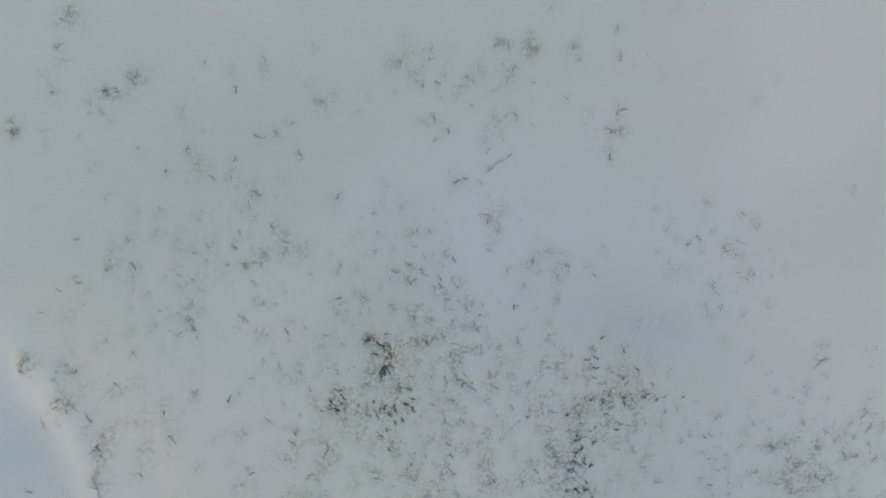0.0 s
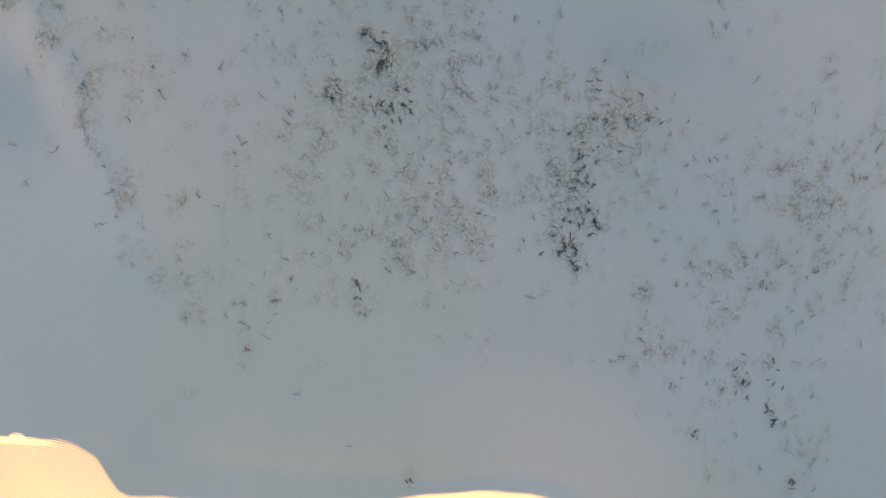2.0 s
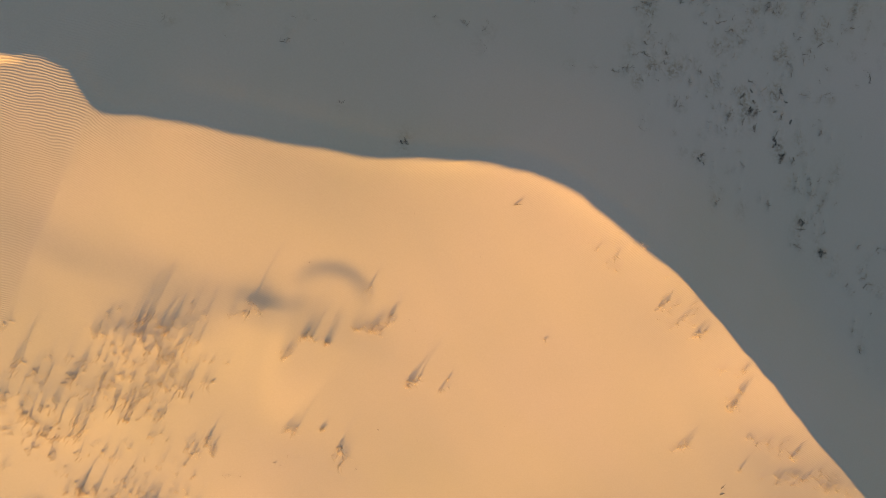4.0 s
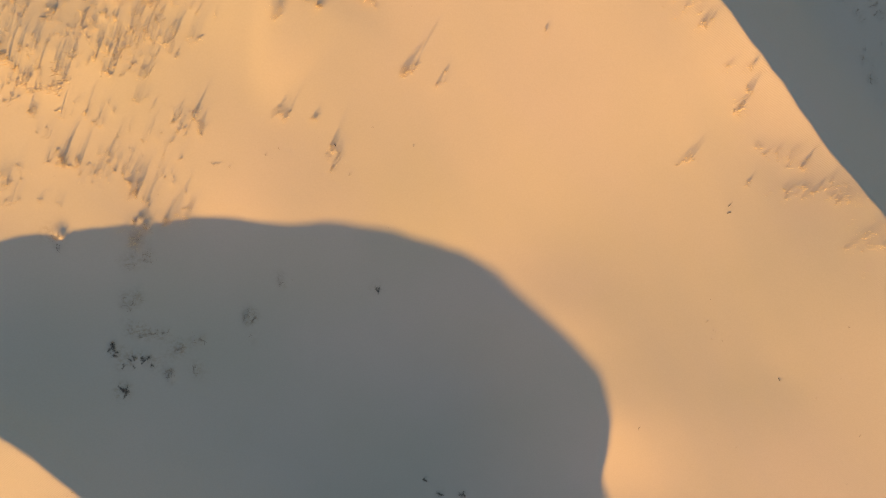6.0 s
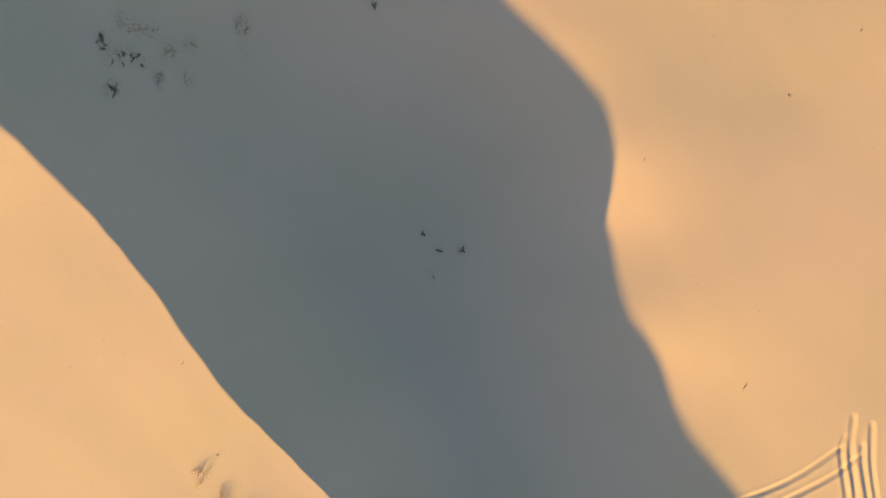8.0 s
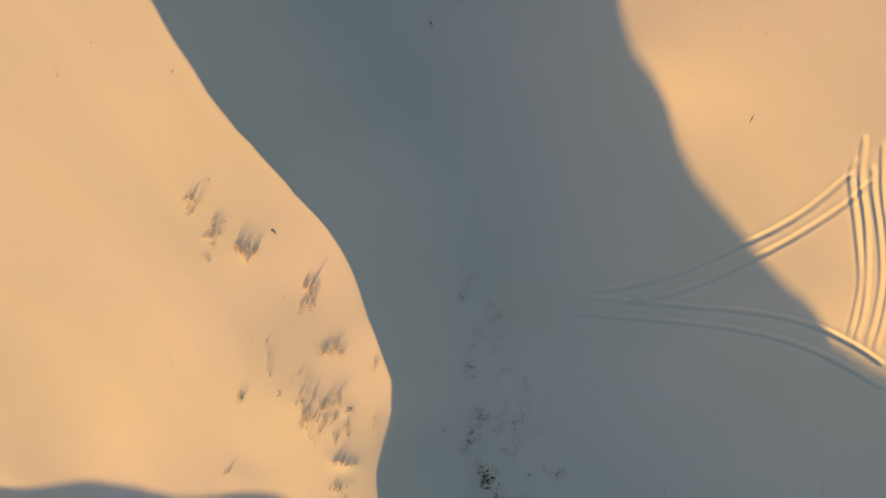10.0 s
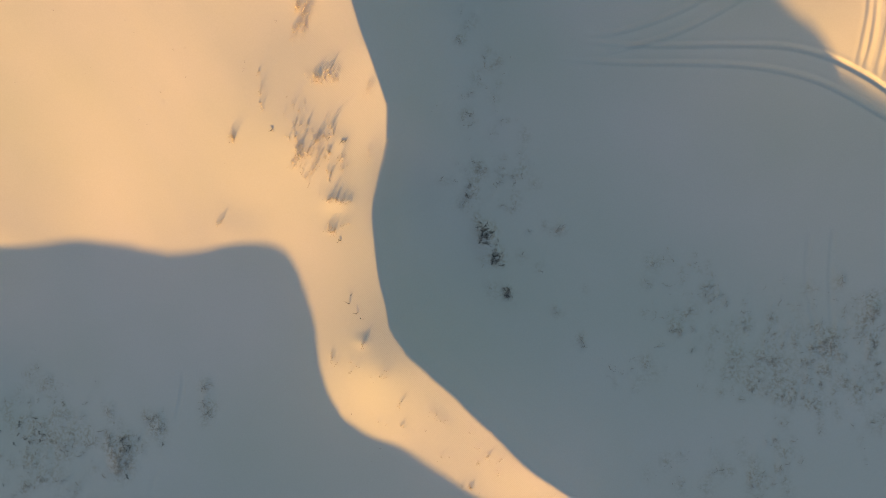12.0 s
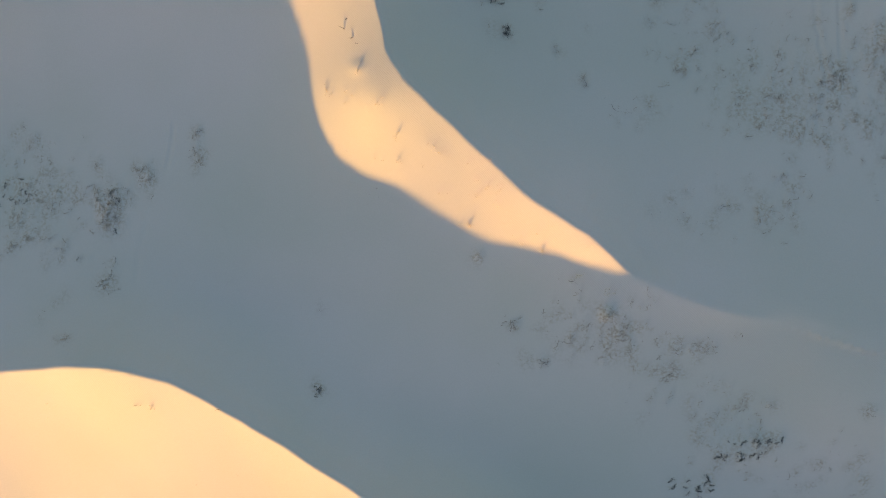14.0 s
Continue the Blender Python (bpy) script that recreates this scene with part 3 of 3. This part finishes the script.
def stamp(z, x, y, rx, ry, h, tail=1.0, apron=1.0, steep=1):
    """Raises a hummock, drawn out downwind by tail and upwind by apron; steep gives it a flat top and a sharper edge."""
    reach = 3.0 * max(rx, ry) * max(tail, apron)
    i0, i1 = np.searchsorted(GX, [x - reach, x + reach])
    j0, j1 = np.searchsorted(GY, [y - reach, y + reach])
    u, v = GX[None, i0:i1] - x, GY[j0:j1, None] - y
    along = u * WIND[0] + v * WIND[1]
    r = (u / rx) ** 2 + (v / ry) ** 2
    if max(tail, apron) > 1:
        across = u * WIND[1] - v * WIND[0]
        r = (across / rx) ** 2 + (along / np.where(along > 0, ry * tail, ry * apron)) ** 2
    z[j0:j1, i0:i1] += h * np.exp(-r ** steep)


def press_tracks(z):
    """Wheel ruts with pushed-up sides, fading out at both ends."""
    r = np.random.RandomState(8)
    for name, points in TRACKS.items():
        line = spline(points, 0.5)
        old = name.startswith("old")
        deep = 0.055 if old else 0.068
        i0, i1 = np.searchsorted(GX, [line[:, 0].min() - 1, line[:, 0].max() + 1])
        j0, j1 = np.searchsorted(GY, [line[:, 1].min() - 1, line[:, 1].max() + 1])
        x, y = np.meshgrid(GX[i0:i1], GY[j0:j1])
        d, px, py = to_crest(x.ravel(), y.ravel(), line)
        d, px, py = [a.reshape(x.shape) for a in (d, px, py)]
        ends = np.minimum(np.hypot(px - line[0, 0], py - line[0, 1]) / 0.5, np.hypot(px - line[-1, 0], py - line[-1, 1]) / (3.5 if name[:3] in ("bac", "out") else 0.9))
        fade = np.clip(ends, 0, 1)
        soft = 0.75 + 0.25 * np.sin(px * 3.1 + py * 2.3) * np.sin(px * 1.1 - py * 1.7)
        rut = -np.exp(-(d / 0.19) ** 4) + 0.35 * soft * np.exp(-((np.abs(d) - 0.36) / 0.13) ** 2)
        rough = r.normal(size=x.shape) * np.exp(-((np.abs(d) - 0.3) / 0.16) ** 2) * (0 if old else 0.004)
        z[j0:j1, i0:i1] += fade * (deep * rut + rough)


def raise_ledges(z):
    """Low sharp ledges where the sand's faces meet, fading out at both ends."""
    for points, high, left, right in LEDGES:
        line = spline(points, 0.8)
        i0, i1 = np.searchsorted(GX, [line[:, 0].min() - 6, line[:, 0].max() + 6])
        j0, j1 = np.searchsorted(GY, [line[:, 1].min() - 6, line[:, 1].max() + 6])
        x, y = np.meshgrid(GX[i0:i1], GY[j0:j1])
        d, px, py = [a.reshape(x.shape) for a in to_crest(x.ravel(), y.ravel(), line)]
        ends = np.minimum(np.hypot(px - line[0, 0], py - line[0, 1]), np.hypot(px - line[-1, 0], py - line[-1, 1]))
        fade = np.clip(ends / 3.5, 0, 1)
        reach = np.sqrt(d * d + 0.04) - 0.2
        z[j0:j1, i0:i1] += high * fade * fade * (3 - 2 * fade) * np.exp(-reach / np.where(d > 0, left, right))


def resample(z, old, fresh):
    """Rows of z, given along old, read off along fresh."""
    i = np.clip(np.searchsorted(old, fresh) - 1, 0, len(old) - 2)
    u = ((fresh - old[i]) / (old[i + 1] - old[i])).clip(0, 1)[:, None]
    return z[i] * (1 - u) + z[i + 1] * u


def smooth_lee(z, lee):
    """Loose sand behind the crests has slid smooth: no creases where two faces meet."""
    ex, ey, k = np.arange(-44, 46, 0.195), np.arange(-200, 14, 0.195), 5
    soft = resample(resample(z, GY, ey).T, GX, ex).T
    for axis in (0, 1) * 3:
        pad = [(k + 1, k), (0, 0)] if axis == 0 else [(0, 0), (k + 1, k)]
        run = np.cumsum(np.pad(soft, pad, mode="edge"), axis=axis)
        soft = (run[2 * k + 1:] - run[:-2 * k - 1] if axis == 0 else run[:, 2 * k + 1:] - run[:, :-2 * k - 1]) / (2 * k + 1)
    soft = resample(resample(soft, ey, GY).T, ex, GX).T
    inside = [np.clip((g - a) / 4, 0, 1) * np.clip((b - g) / 4, 0, 1) for g, a, b in ((GY, -198, 12), (GX, -43, 44))]
    w = lee * inside[0][:, None] * inside[1][None]
    return z * (1 - w) + soft * w


def build_ground():
    nx, ny = len(GX), len(GY)
    x, y = [a.ravel() for a in np.meshgrid(GX, GY)]
    room = 0.45 * np.minimum(*np.meshgrid(np.gradient(GX), np.gradient(GY))).ravel().clip(0, 0.6)
    zs = [land(x[i:i + 60000], y[i:i + 60000], room[i:i + 60000]) for i in range(0, len(x), 60000)]
    co = np.concatenate([np.stack(c[:3], 1) for c in zs]).astype(np.float32)
    z = smooth_lee(co[:, 2].reshape(ny, nx).astype(float), np.concatenate([c[4] for c in zs]).reshape(ny, nx))
    r = np.random.RandomState(6)
    for bump in HUMMOCKS:
        stamp(z, *bump)
    for x, y, rx, ry, h, steep in DRIFTS:
        stamp(z, x, y, rx, ry, h, 1.0, 4.0, steep)
    blown = np.concatenate([c[3] for c in zs]).reshape(ny, nx)
    for x, y, rx, ry in RIPPLED:
        stamp(blown, x, y, rx, ry, 0.13)
    litter = np.zeros(z.shape)
    for x, y in DEAD_SPOTS[::2] + DARK_SPOTS:
        w = r.uniform(0.2, 0.6)
        stamp(litter, x + r.normal() * 0.2, y + r.normal() * 0.2, w, w * r.uniform(0.7, 1.5), r.uniform(0.2, 0.7))
    for spots, low, high, wide in ((STANDING_SPOTS, 0.0, 0.012, 0.16), (DEAD_SPOTS, 0.01, 0.08, 0.22), (DARK_SPOTS, 0.01, 0.06, 0.25)):
        for x, y in spots:
            w = wide * r.uniform(0.6, 1.5)
            stamp(z, x, y, w, w, r.uniform(low, high), 2.2)
    for x, y in scatter(DENTS, 9):
        w = r.uniform(0.09, 0.14)
        stamp(z, x, y, w, w * r.uniform(0.7, 1.6), -r.uniform(0.006, 0.015))
    press_tracks(z)
    raise_ledges(z)
    co[:, 2] = z.ravel()
    i = (np.arange(ny - 1)[:, None] * nx + np.arange(nx - 1)[None]).ravel()
    quads = np.stack([i, i + 1, i + nx + 1, i + nx], 1).astype(np.int32)
    me = bpy.data.meshes.new("ground")
    me.vertices.add(len(co))
    me.vertices.foreach_set("co", co.ravel())
    me.loops.add(quads.size)
    me.loops.foreach_set("vertex_index", quads.ravel())
    me.polygons.add(len(quads))
    me.polygons.foreach_set("loop_start", np.arange(0, quads.size, 4, dtype=np.int32))
    me.polygons.foreach_set("use_smooth", np.ones(len(quads), dtype=bool))
    me.update(calc_edges=True)
    second, west = [np.concatenate([c[k] for c in zs]) for k in (5, 6)]
    for name, share in (("ripples", (1 - second) * (1 - west)), ("cross_ripples", second * (1 - west)), ("west_ripples", west)):
        rippled = me.attributes.new(name, "FLOAT", "POINT")
        rippled.data.foreach_set("value", (share * blown.ravel().clip(0, 0.7)).astype(np.float32))
    strewn = me.attributes.new("litter", "FLOAT", "POINT")
    strewn.data.foreach_set("value", litter.ravel().clip(0, 1).astype(np.float32))
    me.materials.append(SAND)
    return tagged(new("ground", me), "pale tan wind-rippled dune sand with sharp crests", "sand", kind="structure"), z


ground, HEIGHTS = build_ground()


def height(x, y):
    """The sand's height, from the mesh."""
    i, j = np.searchsorted(GX, x) - 1, np.searchsorted(GY, y) - 1
    u, v = (x - GX[i]) / (GX[i + 1] - GX[i]), (y - GY[j]) / (GY[j + 1] - GY[j])
    h = HEIGHTS[j:j + 2, i:i + 2]
    return float((h[0, 0] * (1 - u) + h[0, 1] * u) * (1 - v) + (h[1, 0] * (1 - u) + h[1, 1] * u) * v)


# ---- dry grass, dead stems and driftwood on the sand ----
def stem(verts, faces, line, radius):
    """A tapered three-sided stem along a line of points."""
    n = len(verts)
    last = len(line) - 1
    for k, p in enumerate(line):
        way = (line[min(k + 1, last)] - line[max(k - 1, 0)]).normalized()
        side = way.cross(Vector((0.3, 0.2, 1))).normalized()
        up = side.cross(way)
        r = radius * (1 - 0.8 * k / last)
        for a in (0.5, 2.6, 4.7):
            verts.append(p + r * (math.cos(a) * side + math.sin(a) * up))
    for k in range(last):
        for a in range(3):
            b = (a + 1) % 3
            faces.append((n + 3 * k + a, n + 3 * k + b, n + 3 * k + 3 + b, n + 3 * k + 3 + a))
    faces.append((n + 3 * last, n + 3 * last + 1, n + 3 * last + 2))


def standing_blades(rng, count, tall):
    """Upright grass leaves that arch over, bent a little downwind, as one shape each."""
    blades = []
    for _ in range(count):
        verts, faces = [], []
        a = rng.uniform(0, 2 * math.pi)
        foot = Vector((math.cos(a), math.sin(a), 0)) * rng.uniform(0, 0.25)
        h = tall * rng.uniform(0.45, 1.0)
        lean = Vector((math.cos(a), math.sin(a), 0)) * rng.uniform(0.02, 0.2) + Vector((0.5, 0.03, 0)) * rng.uniform(0.3, 1.2)
        line = [foot + Vector((0, 0, -0.05)), foot + lean * h * 0.25 + Vector((0, 0, h * 0.5)),
                foot + lean * h * 0.7 + Vector((0, 0, h * 0.86)), foot + lean * h * 1.3 + Vector((0, 0, h))]
        stem(verts, faces, line, rng.uniform(0.007, 0.012))
        blades.append((verts, faces))
    return blades


def merged(shapes):
    """Several shapes as one."""
    verts, faces = [], []
    for v, f in shapes:
        faces += [tuple(i + len(verts) for i in face) for face in f]
        verts += v
    return verts, faces


def lying_stems(rng, count, long, thick=0.009, broken=1.0):
    """Fallen, curled stems along a crooked runner close to the sand, with a few ends sticking up."""
    verts, faces = [], []
    heading, spine = rng.uniform(0, 2 * math.pi), [Vector((0, 0, 0.015))]
    a = heading
    for _ in range(5):
        spine.append(spine[-1] + Vector((math.cos(a), math.sin(a), rng.uniform(-0.05, 0.1))) * long / 5)
        a += rng.uniform(-0.7, 0.7)
    middle = spine[2].copy()
    spine = [q - Vector((middle.x, middle.y, 0)) for q in spine]
    for q in spine:
        q.z = max(q.z, 0.01)
    stem(verts, faces, spine if broken == 1 else spine[:rng.randint(3, 5)], thick * (1.5 if broken == 1 else 1.0))
    for _ in range(count):
        q = spine[rng.randint(0, 4)] + Vector((rng.gauss(0, 0.05 / broken), rng.gauss(0, 0.05 / broken), rng.uniform(0, 0.03)))
        a, bend = heading + rng.choice((0, math.pi, 1.2, -1.2)) + rng.gauss(0, 0.5), rng.uniform(-1.2, 1.2)
        step = long * broken * rng.uniform(0.15, 0.6) / 3
        line, lift = [q], rng.choice((0.05, 0.1, 0.3, 0.8))
        for k in range(3):
            q = q + Vector((math.cos(a), math.sin(a), lift * (0.8 - 0.6 * k))) * step
            q.z = max(q.z, 0.01)
            a += bend * rng.uniform(0.2, 0.8)
            line.append(q)
        stem(verts, faces, line, thick * rng.uniform(0.6, 1.4))
    return verts, faces


def dead_runner(rng, long, thick):
    """A thick crooked runner half sunk in the sand, with side shoots and a mat of broken fibres round it."""
    verts, faces = [], []
    a, q, spine = rng.uniform(0, 2 * math.pi), Vector((0, 0, 0.01)), []
    for _ in range(7):
        spine.append(q.copy())
        q = q + Vector((math.cos(a), math.sin(a), 0)) * long / 6 * rng.uniform(0.6, 1.3)
        q.z = rng.uniform(0.0, 0.06)
        a += rng.gauss(0, 0.65)
    middle = spine[3].copy()
    spine = [p - Vector((middle.x, middle.y, 0)) for p in spine]
    stem(verts, faces, spine, thick)
    for _ in range(rng.randint(2, 4)):
        q = spine[rng.randint(0, 5)].copy()
        b, line = rng.uniform(0, 2 * math.pi), []
        for _ in range(4):
            line.append(q.copy())
            q = q + Vector((math.cos(b), math.sin(b), 0)) * long * rng.uniform(0.05, 0.14)
            q.z = rng.uniform(0.01, 0.07)
            b += rng.gauss(0, 0.6)
        stem(verts, faces, line, thick * rng.uniform(0.45, 0.8))
    for _ in range(8):
        q = spine[rng.randint(0, 6)] + Vector((rng.gauss(0, 0.13), rng.gauss(0, 0.13), 0.01))
        b = rng.uniform(0, 2 * math.pi)
        stem(verts, faces, [q, q + Vector((math.cos(b), math.sin(b), 0.12)) * rng.uniform(0.06, 0.22)], rng.uniform(0.009, 0.018))
    return verts, faces


def mesh_of(name, verts, faces, mat):
    me = bpy.data.meshes.new(name)
    me.from_pydata([tuple(v) for v in verts], [], faces)
    me.materials.append(mat)
    return me


def joined(name, shapes, places, mat, label, category):
    """Many shapes at many places as one mesh."""
    verts, faces, n = [], [], 0
    for k, (x, y, turn, size) in enumerate(places):
        v, f = shapes[k % len(shapes)]
        m = Matrix.Translation((x, y, height(x, y))) @ Matrix.Rotation(turn, 4, "Z") @ Matrix.Scale(size, 4)
        verts.extend(m @ p for p in v)
        faces.extend(tuple(i + n for i in face) for face in f)
        n += len(v)
    return tagged(new(name, mesh_of(name, verts, faces, mat)), label, category, kind="stuff")


def grow_grass():
    rng = random.Random(21)
    tall = [standing_blades(rng, rng.randint(4, 7), rng.uniform(0.35, 1.05)) for _ in range(12)]
    litter = [lying_stems(rng, 6, 0.45, 0.008) for _ in range(6)]
    tall_meshes = [[mesh_of("grass_blade", *s, STRAW) for s in blades] for blades in tall]
    litter_meshes = [mesh_of("leaf_litter", *s, STRAW) for s in litter]
    spots = [(x, y, rng.uniform(-0.5, 0.5), rng.choice((0.3, 0.4, 0.55, 0.7, 1.0)) * rng.uniform(0.8, 1.15) * (0.5 if y < -138 else 0.7 if x > 5 else 1.0)) for x, y in STANDING_SPOTS]
    single, rest = spots[-300:], spots[:-300]
    for k, (x, y, turn, size) in enumerate(single):
        tuft = new("grass_tuft")
        tuft.empty_display_size = 0.1
        tuft.matrix_basis = Matrix.Translation((x, y, height(x, y))) @ Matrix.Rotation(turn, 4, "Z") @ Matrix.Scale(size, 4)
        tagged(tuft, "dry straw-coloured grass tuft on a small sand hummock", "grass", "grass tufts on the dune")
        for blade in tall_meshes[k % 12]:
            new("grass_blade", blade).parent = tuft
        new("leaf_litter", litter_meshes[k % 6]).parent = tuft
    joined("dry_grass", [merged(s) for s in tall], rest, STRAW_MANY, "sparse dry straw-coloured grass on windward sand", "grass")
    joined("grass_litter", litter, [(x + rng.gauss(0, 0.2), y + rng.gauss(0, 0.2), rng.uniform(0, 6), s) for x, y, _, s in rest], STRAW_MANY,
           "fallen brown grass leaves between tufts on sand", "litter")


def strew_stems():
    rng = random.Random(22)
    low = [dead_runner(rng, rng.uniform(0.5, 1.4), rng.uniform(0.017, 0.028)) for _ in range(30)]
    spots = [(x, y, rng.uniform(0, 6.3), rng.choice((0.25, 0.32, 0.42, 0.58, 0.85)) * rng.uniform(0.85, 1.2) * (0.88 if y < -120 else 1.0)) for x, y in DEAD_SPOTS]
    joined("dead_stems", low, spots, BROWN_MANY, "curled brown dead stems strewn over shaded sand", "dead plants")
    dense = [lying_stems(rng, rng.randint(18, 26), rng.uniform(0.6, 1.1), 0.024, 0.65) for _ in range(8)]
    shoots = [lying_stems(rng, 6, 0.6, 0.008) for _ in range(4)]
    dense_meshes = [mesh_of("stem_tangle", *s, BLACK) for s in dense]
    shoot_meshes = [mesh_of("dry_shoot", *s, BROWN) for s in shoots]
    spots = [(x, y, rng.uniform(0, 6.3), rng.uniform(0.38, 0.8)) for x, y in DARK_SPOTS]
    for k, (x, y, turn, size) in enumerate(spots[:290]):
        shrub = new("dead_shrub")
        shrub.empty_display_size = 0.1
        shrub.matrix_basis = Matrix.Translation((x, y, height(x, y))) @ Matrix.Rotation(turn, 4, "Z") @ Matrix.Scale(size, 4)
        tagged(shrub, "dark weathered dead shrub flattened on shaded sand", "dead shrub", "dead shrubs in the hollow")
        new("stem_tangle", dense_meshes[k % 8]).parent = shrub
        new("dry_shoot", shoot_meshes[k % 4]).parent = shrub
    joined("dead_shrubs", dense, spots[290:], plant_material("weathered_dark_stems_many", (0.03, 0.021, 0.013), (0.14, 0.088, 0.048), False),
           "dark dead shrubs in small tangles on sand", "dead shrub")


def strew_crumbs():
    """Broken bits of stem on the open sand."""
    rng = random.Random(24)
    bits = []
    for _ in range(8):
        verts, faces = [], []
        for _ in range(rng.randint(1, 3)):
            a, q = rng.uniform(0, 6.3), Vector((rng.gauss(0, 0.05), rng.gauss(0, 0.05), 0.015))
            stem(verts, faces, [q, q + Vector((math.cos(a), math.sin(a), 0.2)) * 0.09, q + Vector((math.cos(a + 0.6), math.sin(a + 0.6), 0.15)) * 0.2], 0.02)
        bits.append((verts, faces))
    joined("plant_crumbs", bits, [(x, y, rng.uniform(0, 6.3), rng.uniform(0.3, 0.75)) for x, y in CRUMB_SPOTS], BROWN_MANY,
           "small broken brown stem bits scattered on sand", "litter")


def branch_mesh(rng, long, radius):
    verts, faces = [], []
    a, p, line = rng.uniform(0, 6.3), Vector((0, 0, 0.02)), []
    for k in range(7):
        line.append(p.copy())
        p = p + Vector((math.cos(a), math.sin(a), rng.uniform(-0.08, 0.16))) * long / 6
        p.z = max(p.z, 0.01)
        a += rng.uniform(-0.4, 0.4)
    stem(verts, faces, line, radius)
    return verts, faces, line


def lay_driftwood():
    rng = random.Random(23)
    for x, y in SCRAPS:
        long = rng.uniform(0.35, 0.6)
        v, f, line = branch_mesh(rng, long, 0.03)
        wood = new("driftwood")
        wood.empty_display_size = 0.1
        new("stick", mesh_of("stick", v, f, BLACK)).parent = wood
        wood.matrix_basis = Matrix.Translation((x, y, height(x, y)))
        tagged(wood, "small dark driftwood stick lying on pale sand", "driftwood", "driftwood scraps")
        v, f = [], []
        stem(v, f, [line[2], line[2] + Vector((rng.uniform(-0.12, 0.12), rng.uniform(-0.12, 0.12), 0.06)), line[2] + Vector((rng.uniform(-0.2, 0.2), rng.uniform(-0.2, 0.2), 0.1))], 0.015)
        new("twig", mesh_of("twig", v, f, BLACK)).parent = wood


grow_grass()
strew_stems()
strew_crumbs()
lay_driftwood()
